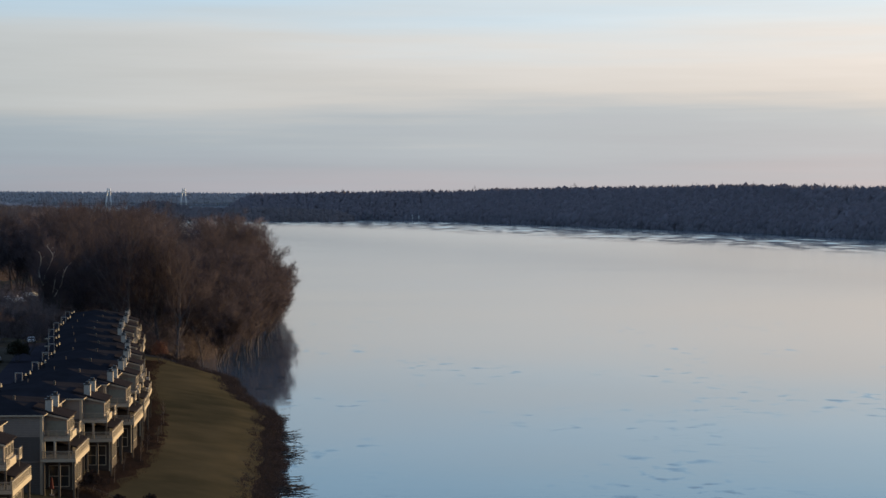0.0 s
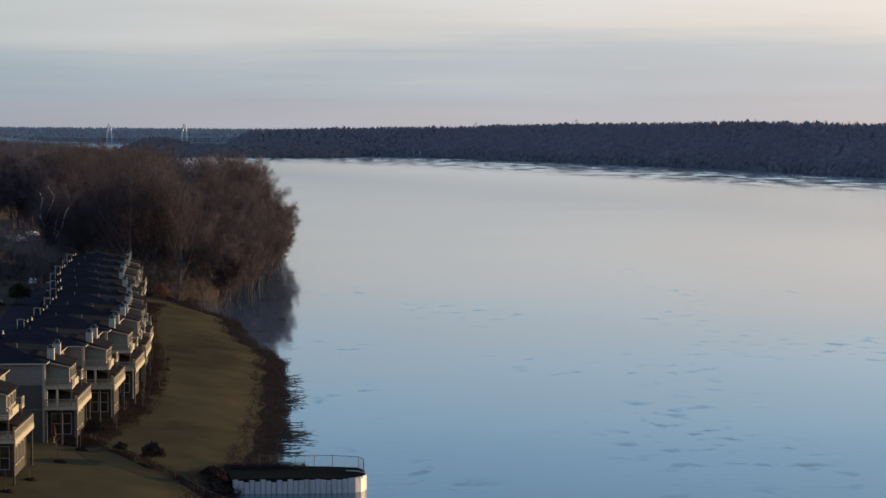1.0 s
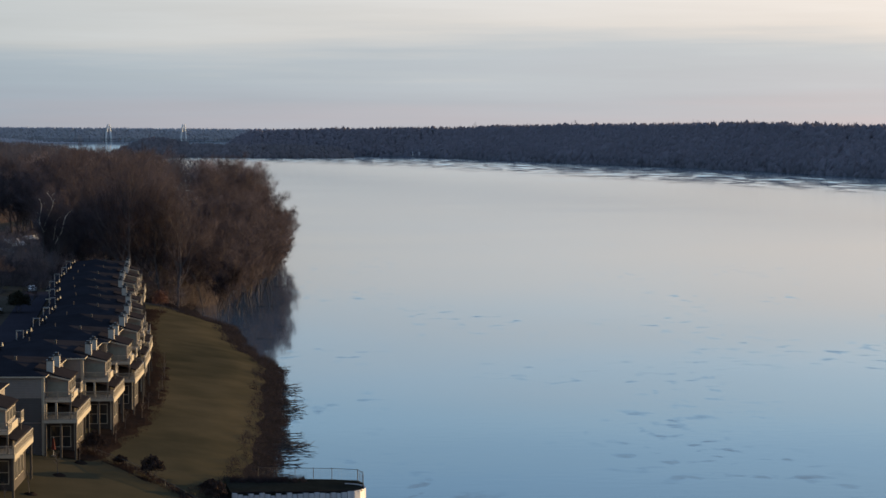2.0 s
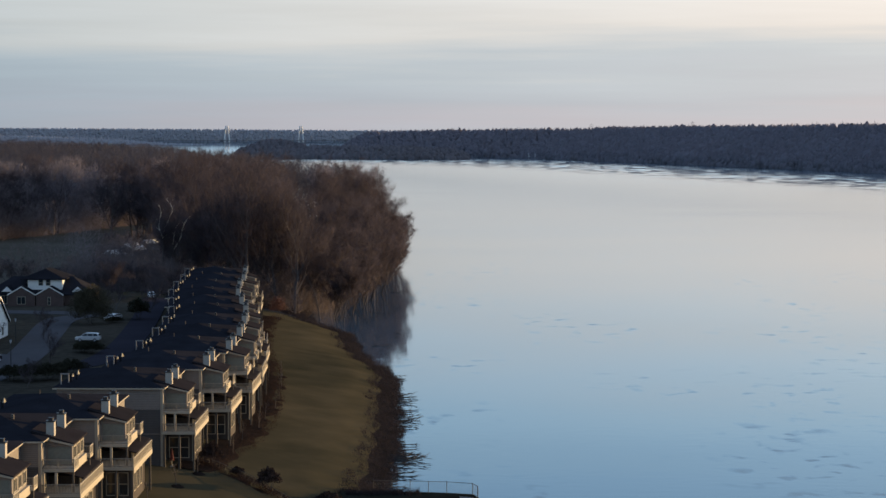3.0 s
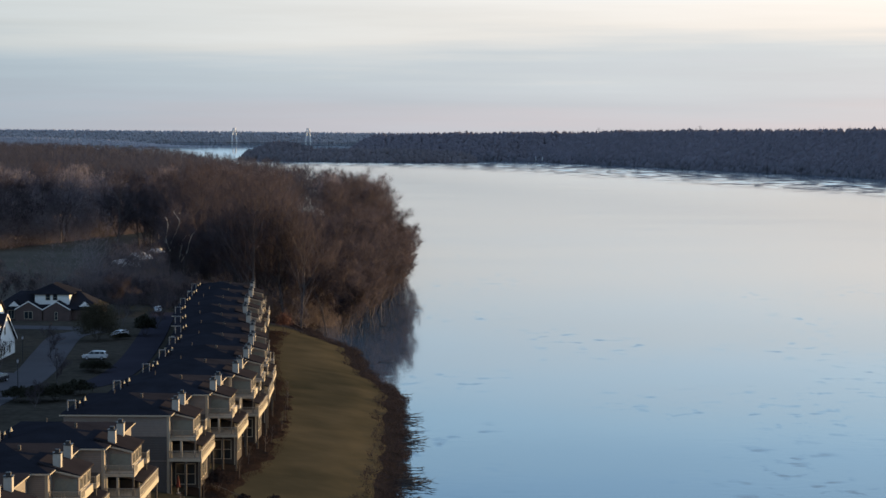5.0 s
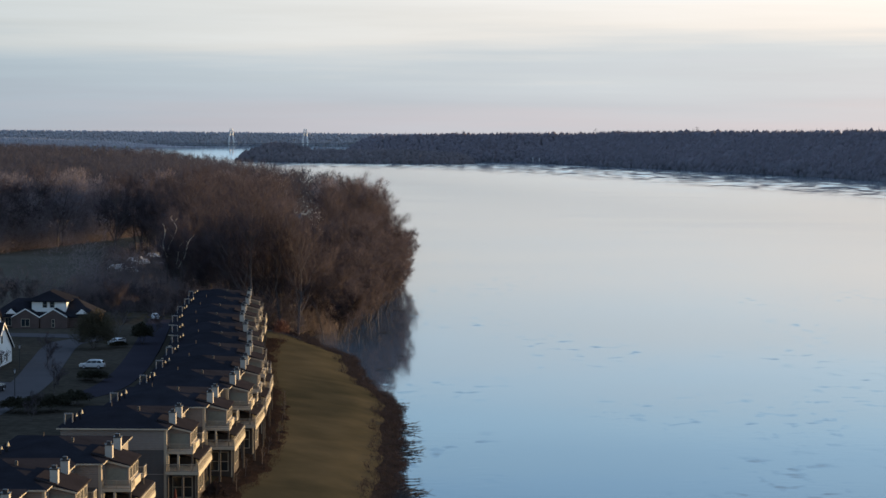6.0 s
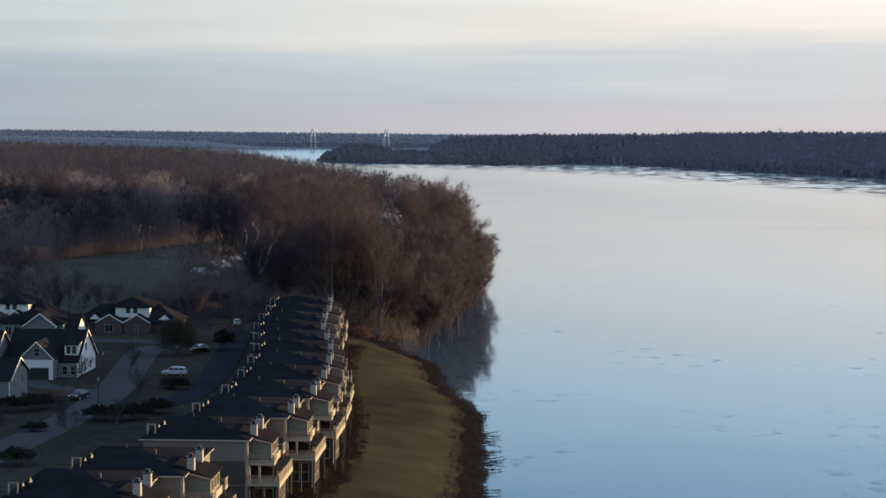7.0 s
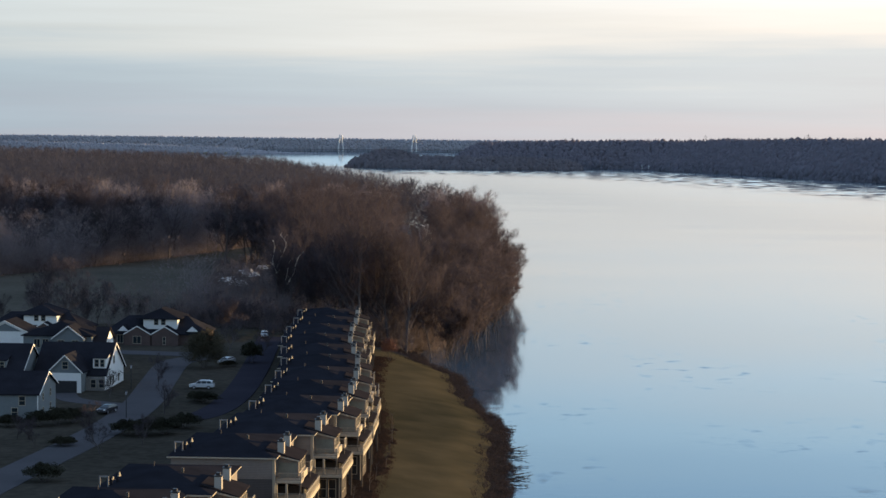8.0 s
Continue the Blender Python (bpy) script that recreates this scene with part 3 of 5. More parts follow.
def condo(length, low=4.6):
    """One stepped house of the row. Local x towards the river (river wall at 0), y along the row, z as in the world."""
    W = 13.5
    c = thing("condominium", Matrix(), "beige three-storey condominium with dark hip roof and river decks", "house", "row of river condominiums")
    L = length
    part("wall", boxes((-W, 0, 0, L, 12.7, EAVE - 0.1)), SIDING, c)
    # the lower wall has a darker colour than the wall above
    part("lower_wall", boxes((-W + 0.02, -0.02, 0.02, L - 0.02, low, 12.62)), LOWER_WALL_TONE, c, "lower wall in a darker tone")
    part("belt_board", boxes((-W - 0.03, 0.03, -0.03, L + 0.03, 12.62, 12.7), (-W - 0.03, 0.03, -0.03, 0.0, 9.4, 9.5)), SIDING, c)
    rf = part("roof", hip_roof(-W, 0, 0, L, EAVE, 1.42, run=10.5, back=9.4), SHINGLE, c, "dark shingled hip roof")
    part("fascia", boxes((-W - 0.47, 0.47, -0.50, -0.46, EAVE - 0.22, EAVE - 0.04), (0.46, 0.50, -0.46, L + 0.4, EAVE - 0.2, EAVE - 0.08)), TRIM, c)
    part("corner_board", boxes((-0.16, 0.04, -0.04, 0.16, low, EAVE - 0.24)), TRIM, c)
    part("downspout", boxes((0.05, 0.22, -0.16, 0.0, low + 0.5, EAVE - 0.26)), TRIM, c, "white downspout")
    part("roof_vent", boxes((-4.95, -4.65, 8.4, 8.75, EAVE + 0.7, EAVE + 1.55)), TIMBER, rf, "grey roof vent box")
    part("roof_vent", tube(bmesh.new(), (-9.2, 13.0, EAVE + 0.8), (-9.2, 13.0, EAVE + 1.5), 0.07, 0.07, 6), TIMBER, rf, "thin grey vent pipe")
    # chimneys at the two ends of the upper bay
    for y in (3.62, 9.3):
        ch = part("chimney", boxes((0.04, 0.90, y - 0.42, y + 0.42, EAVE - 0.5, 17.0)), CHIMNEY, c, "boxed siding chimney")
        part("cap", boxes((-0.04, 0.98, y - 0.5, y + 0.5, 17.0, 17.12), (0.22, 0.72, y - 0.25, y + 0.25, 17.12, 17.45)), DARK, ch, "dark metal cap")
    # upper bay
    z0, bx, b0, b1 = LEVELS[2], 2.85, 3.1, 9.8
    part("bay", prism(bmesh.new(), ((0, b0, z0 - 0.25), (bx, b0, z0 - 0.25), (bx, b0, 14.62), (0, b0, 15.35)), (0, b1 - b0, 0)), SIDING, c, "projecting upper bay")
    part("bay_roof", prism(bmesh.new(), ((-1.5, b0 - 0.5, 16.0), (bx + 0.3, b0 - 0.5, 14.6), (bx + 0.3, b0 - 0.5, 14.77), (-1.5, b0 - 0.5, 16.2)), (0, b1 - b0 + 1.0, 0)), SHINGLE_B, c, "brown shingled shed roof")
    part("fascia", prism(bmesh.new(), ((0.0, b0 - 0.52, 15.16), (bx + 0.3, b0 - 0.52, 14.46), (bx + 0.3, b0 - 0.52, 14.66), (0.0, b0 - 0.52, 15.36)), (0, 0.05, 0)), TRIM, c)
    for a in (b0 + 0.5, b0 + 2.6, b0 + 4.7):
        window(c, a, a + 1.5, 12.9, 14.3, "u", bx)
    part("screen", boxes((0.25, bx - 0.2, b0 - 0.03, b0 - 0.003, z0 + 0.1, 14.3)), SCREEN, c, "grey insect screen")
    # upper balconies before and behind the bay
    for y0, y1 in ((0.6, b0), (b1, 11.6)):
        part("balcony", boxes((0.0, bx + 0.7, y0, y1, z0 - 0.3, z0 - 0.02)), TRIM, c)
        railing(c, (bx + 0.66, y0 + 0.05), (bx + 0.66, y1), z0, slat=0.6)
        railing(c, (0.15, y0 + 0.05), (bx + 0.6, y0 + 0.05), z0, SHADE_RAIL, slat=0.35)
        part("post", boxes((bx + 0.45, bx + 0.65, y0 + 0.1, y0 + 0.3, LEVELS[1], z0 - 0.3)), TIMBER, c)
    part("bay_skirt", boxes((bx + 0.02, bx + 0.32, b0, b1, z0 - 0.6, z0 + 0.3)), TRIM, c, "cream skirt board under the bay windows")
    # middle sun room with its own roof, and the deck before it
    z1, mx, m0, m1 = LEVELS[1], 3.85, 4.4, 13.2
    part("sun_room", boxes((0, mx - 0.4, m0, m1, low, 10.95)), PORCH, c, "porch block under the bay, coloured dark for its shade")
    part("corner_post", boxes((mx - 0.52, mx - 0.36, m0 - 0.04, m0 + 0.12, low, 10.9)), TRIM, c)
    for x in (0.2, 1.55):
        part("column", boxes((x, x + 0.26, 0.1, 0.36, LEVELS[1], LEVELS[2] - 0.3)), TRIM, c, "cream porch column")
    part("sun_room_roof", prism(bmesh.new(), ((0, m0 - 1.6, 11.92), (mx + 0.3, m0 - 1.6, 10.86), (mx + 0.3, m0 - 1.6, 11.02), (0, m0 - 1.6, 12.05)), (0, m1 - m0 + 1.8, 0)), SHINGLE_B, c, "brown shingled shed roof")
    y = m0 + 0.6
    while y + 1.6 < m1:
        window(c, y, y + 1.5, z1 + 0.12, z1 + 0.98, "u", mx - 0.4)
        window(c, y, y + 1.5, 6.0, 8.2, "u", mx - 0.4)
        y += 2.3
    part("deck", boxes((0.0, mx + 0.5, -0.4, m0, z1 - 0.35, z1), (mx - 0.4, mx + 0.5, m0, m1, z1 - 0.35, z1)), TRIM, c, "pale painted timber deck")
    part("deck_skirt", boxes((mx + 0.503, mx + 0.56, -0.4, m1, z1 - 0.62, z1 + 0.02)), TRIM, c, "cream deck skirt board")
    railing(c, (mx + 0.46, -0.35), (mx + 0.46, m1), z1, slat=0.6)
    railing(c, (0.15, -0.35), (mx + 0.4, -0.35), z1, SHADE_RAIL, slat=0.7)
    for x, y in ((0.35, -0.2), (2.3, -0.2), (mx + 0.3, -0.2), (mx + 0.3, 12.9)):
        part("post", boxes((x - 0.12, x + 0.12, y - 0.12, y + 0.12, low - 0.6, z1 - 0.35)), TIMBER, c)
    window(c, 0.3, 1.6, 5.6, 8.4, "s", m0, "white framed patio door")
    window(c, 1.75, 2.95, 5.6, 8.4, "s", m0, "white framed patio door")
    window(c, 1.0, 2.9, 9.9, 11.9, "u", 0.0)
    for z in (5.8, 9.2, 12.4):
        window(c, 14.0, 15.3, z, z + 1.7, "u", 0.0)
        window(c, 16.0, 17.4, z, z + 1.7, "u", 0.0)
    # street side: white portico frame and little gables, shaped to fit the camera's view
    px0, px1 = -W + 0.05, -W + 1.2
    part("portico", boxes((px0, px0 + 0.16, 2.0, 2.14, EAVE, 16.9), (px1 - 0.14, px1, 2.0, 2.14, EAVE, 16.9), (px0, px1, 2.0, 2.14, 16.9, 17.06)), PORTICO, c, "white portico frame")
    for gx, gy, gz, r in ((-W + 1.85, 4.5, 16.62, 0.31), (-W + 1.45, 2.9, 16.52, 0.22)):
        g = part("gable", prism(bmesh.new(), ((gx - r * 0.35, gy - r, gz), (gx + r * 0.35, gy + r, gz), (gx, gy, gz + r * 1.9)), (0.12, -0.04, 0)), GOLD_TRIM, c, "cream gable pediment")
        part("gable_roof", prism(bmesh.new(), ((gx - 0.3, gy - r * 0.3, EAVE), (gx - 0.3, gy + r * 0.3, EAVE), (gx - 0.3, gy + r * 0.3, gz), (gx - 0.3, gy, gz + r), (gx - 0.3, gy - r * 0.3, gz)), (0.28, 0, 0)), SHINGLE, g)
    return c


FIRST = condo(19.5)
# river-wall x, start y, turn: the row bends with the bank
ROW = ((-45.4, 183.0, 0), (-43.4, 203.0, 0), (-40.4, 219.5, 0), (-36.8, 246.0, 0), (-34.4, 266.0, 0), (-33.5, 286.0, 0), (-33.9, 305.5, 2), (-35.1, 325.0, 3), (-36.8, 344.5, 5),
       (-39.5, 363.0, 5), (-42.3, 382.5, 5), (-44.2, 402.5, 4), (-45.4, 422.0, 4), (-47.2, 442.0, 4))
for i, (x, y, a) in enumerate(ROW):
    if i:
        copy_thing(FIRST, pose(x, y, 0, 0, 0, a))
FIRST.matrix_basis = pose(ROW[0][0], ROW[0][1], 0)

# ---- the street and the houses behind the row ----
LANE = mat("dark_asphalt", (0.036, 0.035, 0.046), 1.0, 0.2, 0.1, 4.0, 0.2, spec=0.0)


def strip(name, line, width, z, material, label, category, lift=0.05):
    """A paved strip along a line of (x, y) centres, laid on the ground, with a kerb's thickness."""
    bm = bmesh.new()
    pts = [Vector((*p, 0)) for p in line]
    rows = []
    for i, p in enumerate(pts):
        d = (pts[min(i + 1, len(pts) - 1)] - pts[max(i - 1, 0)]).normalized()
        s = Vector((d.y, -d.x, 0)) * width / 2
        row = []
        for q in (p - s, p, p + s):
            g = max(ground_z(q.x, q.y), ground_z(p.x, p.y)) if z is None else z
            row += [(q.x, q.y, g + lift + 0.14)]
        rows.append([bm.verts.new(q) for q in row] + [bm.verts.new((row[0][0], row[0][1], row[0][2] - 0.5)), bm.verts.new((row[2][0], row[2][1], row[2][2] - 0.5))])
    for a, b in zip(rows, rows[1:]):
        bm.faces.new((a[0], a[1], b[1], b[0]))
        bm.faces.new((a[1], a[2], b[2], b[1]))
        bm.faces.new((a[3], a[0], b[0], b[3]))
        bm.faces.new((a[2], a[4], b[4], b[2]))
    bmesh.ops.recalc_face_normals(bm, faces=bm.faces[:])
    return tagged(part(name, bm, material), label, category, kind="structure")


def curve_line(pts, n=8):
    """Points of a smooth line through pts."""
    out = []
    for i in range(len(pts) - 1):
        p0, p1, p2, p3 = (Vector(pts[max(0, min(len(pts) - 1, k))]) for k in (i - 1, i, i + 1, i + 2))
        for j in range(n):
            t = j / n
            out.append(0.5 * (2 * p1 + (p2 - p0) * t + (2 * p0 - 5 * p1 + 4 * p2 - p3) * t * t + (3 * p1 - p0 - 3 * p2 + p3) * t ** 3))
    return out + [Vector(pts[-1])]


def street_lawn():
    bm = bmesh.new()
    ys = np.arange(140, 531, 10.0)
    rows = []
    for y in ys:
        x1 = float(np.interp(y, (140, 200, 250, 300, 345, 400, 462, 530), (-60, -57, -51, -48, -51, -57, -63, -70)))
        rows.append([bm.verts.new((x1 - d, y, ground_z(x1 - d, y) + 0.10)) for d in (0, 4, 8, 14, 22, 34, 60, 120, 250)])
    for a, b in zip(rows, rows[1:]):
        for i in range(8):
            bm.faces.new((a[i + 1], a[i], b[i], b[i + 1]))
    return bm


tagged(part("street_lawn", street_lawn(), STREETGRASS), "grass round the houses and street, toned for shade", "grass", kind="structure")
strip("road", curve_line(((-81, 120), (-80, 230), (-78.7, 265), (-76.2, 300), (-75.3, 325), (-76.5, 350), (-80, 380), (-83, 410), (-80, 424), (-100, 429), (-150, 432))), 7.2, None, STREET, "grey asphalt street past the houses", "road")
strip("lane", curve_line(((-76, 318), (-69, 322), (-62, 334), (-61, 360), (-64, 400), (-68, 440), (-71, 470))), 6.0, None, LANE, "dark asphalt lane behind the condominiums", "road", 0.04)
strip("driveway", curve_line(((-94, 359), (-90, 350), (-82, 345), (-77, 343))), 4.4, None, STREET, "worn asphalt garage driveway", "driveway", 0.03)


def field():
    bm = bmesh.new()
    rows = []
    for y in np.arange(530, 965, 8.0):
        x1 = float(np.interp(y, (530, 600, 740, 960), (-106, -117, -134, -142)))
        x0 = float(np.interp(y, (530, 640, 700, 771, 857, 960), (-320, -300, -215, -186, -163, -146)))
        rows.append([bm.verts.new((x0 + (x1 - x0) * k / 12, y, ground_z(x0 + (x1 - x0) * k / 12, y) + 0.25)) for k in range(13)])
    for a, b in zip(rows, rows[1:]):
        for i in range(12):
            bm.faces.new((a[i], a[i + 1], b[i + 1], b[i]))
    return bm


tagged(part("field", field(), FIELD), "open dull green field before the woods", "field", kind="structure")


def gable_roof(x0, x1, y0, y1, z, top, axis="x", over=0.4, thick=0.2):
    """A gable roof of real thickness; axis: along which its ridge runs."""
    bm = bmesh.new()
    if axis == "x":
        ym, k = (y0 + y1) / 2, (top - z) / ((y1 - y0) / 2)
        ring = ((x0 - over, y0 - over, z - over * k), (x0 - over, ym, top), (x0 - over, y1 + over, z - over * k), (x0 - over, y1 + over, z - over * k + thick), (x0 - over, ym, top + thick), (x0 - over, y0 - over, z - over * k + thick))
        return prism(bm, ring, (x1 - x0 + 2 * over, 0, 0))
    xm, k = (x0 + x1) / 2, (top - z) / ((x1 - x0) / 2)
    ring = ((x0 - over, y0 - over, z - over * k), (xm, y0 - over, top), (x1 + over, y0 - over, z - over * k), (x1 + over, y0 - over, z - over * k + thick), (xm, y0 - over, top + thick), (x0 - over, y0 - over, z - over * k + thick))
    return prism(bm, ring, (0, y1 - y0 + over, 0))


def gable_walls(x0, x1, y0, y1, z0, z, top, axis="x"):
    if axis == "x":
        ym = (y0 + y1) / 2
        return prism(bmesh.new(), ((x0, y0, z0), (x0, y1, z0), (x0, y1, z), (x0, ym, top), (x0, y0, z)), (x1 - x0, 0, 0))
    xm = (x0 + x1) / 2
    return prism(bmesh.new(), ((x0, y0, z0), (x1, y0, z0), (x1, y0, z), (xm, y0, top), (x0, y0, z)), (0, y1 - y0, 0))


def rake(parent, x0, x1, y, z, top, over=0.4):
    """White rake boards along a gable that looks towards -y."""
    xm, k = (x0 + x1) / 2, (top - z) / ((x1 - x0) / 2)
    for s, xe in ((1, x0 - over), (-1, x1 + over)):
        ze = z - over * k
        part("rake_board", prism(bmesh.new(), ((xe, y - over - 0.06, ze - 0.05), (xm, y - over - 0.06, top - 0.05), (xm, y - over - 0.06, top + 0.22), (xe, y - over - 0.06, ze + 0.22)), (0, 0.05, 0)), PAINT, parent)


def dormer(parent, x0, x1, y, z0, z1, deep, wall, count=2):
    """A shed dormer on a roof that looks towards -y."""
    part("dormer", prism(bmesh.new(), ((x0, y, z0), (x0, y, z1), (x0, y + deep, z1 + 0.7), (x0, y + deep, z0)), (x1 - x0, 0, 0)), wall, parent)
    part("dormer_roof", prism(bmesh.new(), ((x0 - 0.2, y - 0.25, z1), (x0 - 0.2, y + deep, z1 + 0.72), (x0 - 0.2, y + deep, z1 + 0.9), (x0 - 0.2, y - 0.25, z1 + 0.16)), (x1 - x0 + 0.4, 0, 0)), SHINGLE, parent)
    w = (x1 - x0 - 0.4) / count
    for i in range(count):
        window(parent, x0 + 0.2 + i * w + 0.1, x0 + 0.2 + (i + 1) * w - 0.1, z0 + 0.25, z1 - 0.15, "s", y)


def white_house():
    h = thing("house", pose(0, 0, 0), "white sided cottage with dark roof and open garage", "house")
    b = 7.6
    part("wall", gable_walls(-101, -87.2, 364, 379.5, b, 11.1, 16.4), WHITE_SIDE, h)
    part("roof", gable_roof(-101, -87.2, 364, 379.5, 11.1, 16.4), SHINGLE, h)
    for s, y0, y1 in ((1, 363.6, 371.75), (-1, 379.9, 371.75)):
        part("rake_board", prism(bmesh.new(), ((-86.78, y0, 10.8), (-86.78, y1, 16.35), (-86.78, y1, 16.6), (-86.78, y0, 11.05)), (0.06, 0, 0)), PAINT, h)
    for y, z in ((367.5, 8.6), (370, 8.6), (370.6, 12.5), (374.5, 8.6)):
        window(h, y, y + 1.1, z, z + 1.6, "u", -87.2)
    # garage wing
    part("garage_wall", gable_walls(-97.0, -90.8, 359.6, 366, b, 12.2, 15.2, "y"), GREY_SIDE, h)
    part("garage_roof", gable_roof(-97.0, -90.8, 359.6, 368, 12.2, 15.2, "y"), SHINGLE, h)
    rake(h, -97.0, -90.8, 359.6, 12.2, 15.2)
    part("garage_front", boxes((-97.0, -96.2, 359.5, 359.6, b, 11.9), (-91.6, -90.8, 359.5, 359.6, b, 11.9), (-96.2, -91.6, 359.5, 359.6, 10.4, 11.9)), PAINT, h, "white garage front")
    part("garage_door", boxes((-96.2, -91.6, 359.54, 359.596, b, 10.4)), DARK, h, "dark open garage door")
    window(h, -94.5, -93.3, 12.6, 14.1, "s", 359.6)
    part("porch_wall", boxes((-90.75, -87.25, 363.2, 363.99, b, 10.7)), STONE, h, "grey stone porch front")
    for x in (-89.9, -88.3):
        window(h, x, x + 1.1, 8.6, 10.3, "s", 363.2)
    dormer(h, -89.9, -87.3, 365.2, 12.2, 14.1, 3.2, WHITE_SIDE)
    return h


def grey_house():
    h = thing("house", pose(0, 0, 0), "slate-grey two-storey house with dark gable roof", "house")
    part("wall", gable_walls(-104, -89.4, 324, 340, 7.3, 12.6, 15.5), GREY_SIDE, h)
    part("roof", gable_roof(-104, -89.4, 324, 340, 12.6, 15.5), SHINGLE, h)
    for y0, y1 in ((323.6, 332), (340.4, 332)):
        part("rake_board", prism(bmesh.new(), ((-88.98, y0, 12.4), (-88.98, y1, 15.45), (-88.98, y1, 15.7), (-88.98, y0, 12.65)), (0.06, 0, 0)), PAINT, h)
    for x, z in ((-101.5, 8.6), (-98.2, 8.6), (-94.0, 8.6), (-101.5, 10.7), (-97.6, 10.7), (-92.7, 10.6)):
        window(h, x, x + 1.2, z, z + 1.7, "s", 324)
    for y in (328, 334.5):
        window(h, y, y + 1.1, 10.9, 12.3, "u", -89.4)
        window(h, y, y + 1.1, 8.3, 9.8, "u", -89.4)
    part("corner_board", boxes((-89.5, -89.36, 323.95, 324.1, 7.3, 12.5)), PAINT, h)
    h.matrix_basis = pose(-89.4, 324, 0) @ pose(0, 0, 0, 0, 0, 4) @ pose(89.4, -324, 0)
    return h


def grey_cottage():
    h = thing("house", pose(0, 0, 0), "grey cottage with steep dark roof and dormer", "house")
    part("wall", gable_walls(-116, -102.2, 358, 374, 7.4, 11.4, 16.6), GREY_SIDE, h)
    part("roof", gable_roof(-116, -102.2, 358, 374, 11.4, 16.6), SHINGLE, h)
    for y0, y1 in ((357.6, 366), (374.4, 366)):
        part("rake_board", prism(bmesh.new(), ((-101.78, y0, 11.0), (-101.78, y1, 16.5), (-101.78, y1, 16.75), (-101.78, y0, 11.25)), (0.06, 0, 0)), PAINT, h)
    window(h, 369, 370.2, 12.2, 14.0, "u", -102.2)
    dormer(h, -108.2, -105.4, 359.8, 12.3, 14.0, 3.2, GREY_SIDE)
    part("entry_gable", gable_walls(-114.5, -109.8, 355.5, 359, 7.4, 11.0, 13.2, "y"), WHITE_SIDE, h)
    part("entry_roof", gable_roof(-114.5, -109.8, 355.5, 361, 11.0, 13.2, "y"), SHINGLE, h)
    rake(h, -114.5, -109.8, 355.5, 11.0, 13.2)
    return h


def back_house():
    h = thing("house", pose(0, 0, 0), "blue-grey two-storey house with front gable", "house")
    part("wall", boxes((-112, -97.5, 395, 406, 7.4, 15.4)), GREY_SIDE, h)
    part("roof", hip_roof(-112, -97.5, 395, 406, 15.4, 2.6, run=4.5), SHINGLE, h)
    part("gable_wall", gable_walls(-105.2, -98.9, 393.5, 398, 7.4, 15.0, 17.4, "y"), GREY_SIDE, h)
    part("gable_roof", gable_roof(-105.2, -98.9, 393.5, 400, 15.0, 17.4, "y"), SHINGLE, h)
    rake(h, -105.2, -98.9, 393.5, 15.0, 17.4)
    for x in (-104.3, -101.3):
        window(h, x, x + 1.4, 12.6, 14.6, "s", 393.5)
    for x in (-109.8, -108.0):
        window(h, x, x + 1.4, 12.7, 14.6, "s", 395)
    part("side_wing", gable_walls(-97.5, -95.0, 396, 404, 7.4, 14.0, 16.6), WHITE_SIDE, h)
    part("wing_roof", gable_roof(-97.2, -95.0, 396, 404, 14.0, 16.6), SHINGLE_B, h)
    return h


def small_garage():
    h = thing("garage", pose(0, 0, 0), "white garage with gable front and dark roof", "garage")
    part("wall", gable_walls(-128, -117.8, 419, 428, 7.4, 13.4, 15.8, "y"), WHITE_SIDE, h)
    part("roof", gable_roof(-128, -117.8, 419, 428, 13.4, 15.8, "y"), SHINGLE, h)
    rake(h, -128, -117.8, 419, 13.4, 15.8)
    part("gable_front", prism(bmesh.new(), ((-126.6, 418.97, 13.6), (-119.2, 418.97, 13.6), (-122.9, 418.97, 15.3)), (0, 0.028, 0)), GREY_SIDE, h)
    part("garage_door", boxes((-126, -119.6, 418.94, 418.997, 7.5, 12.2)), PAINT, h)
    return h


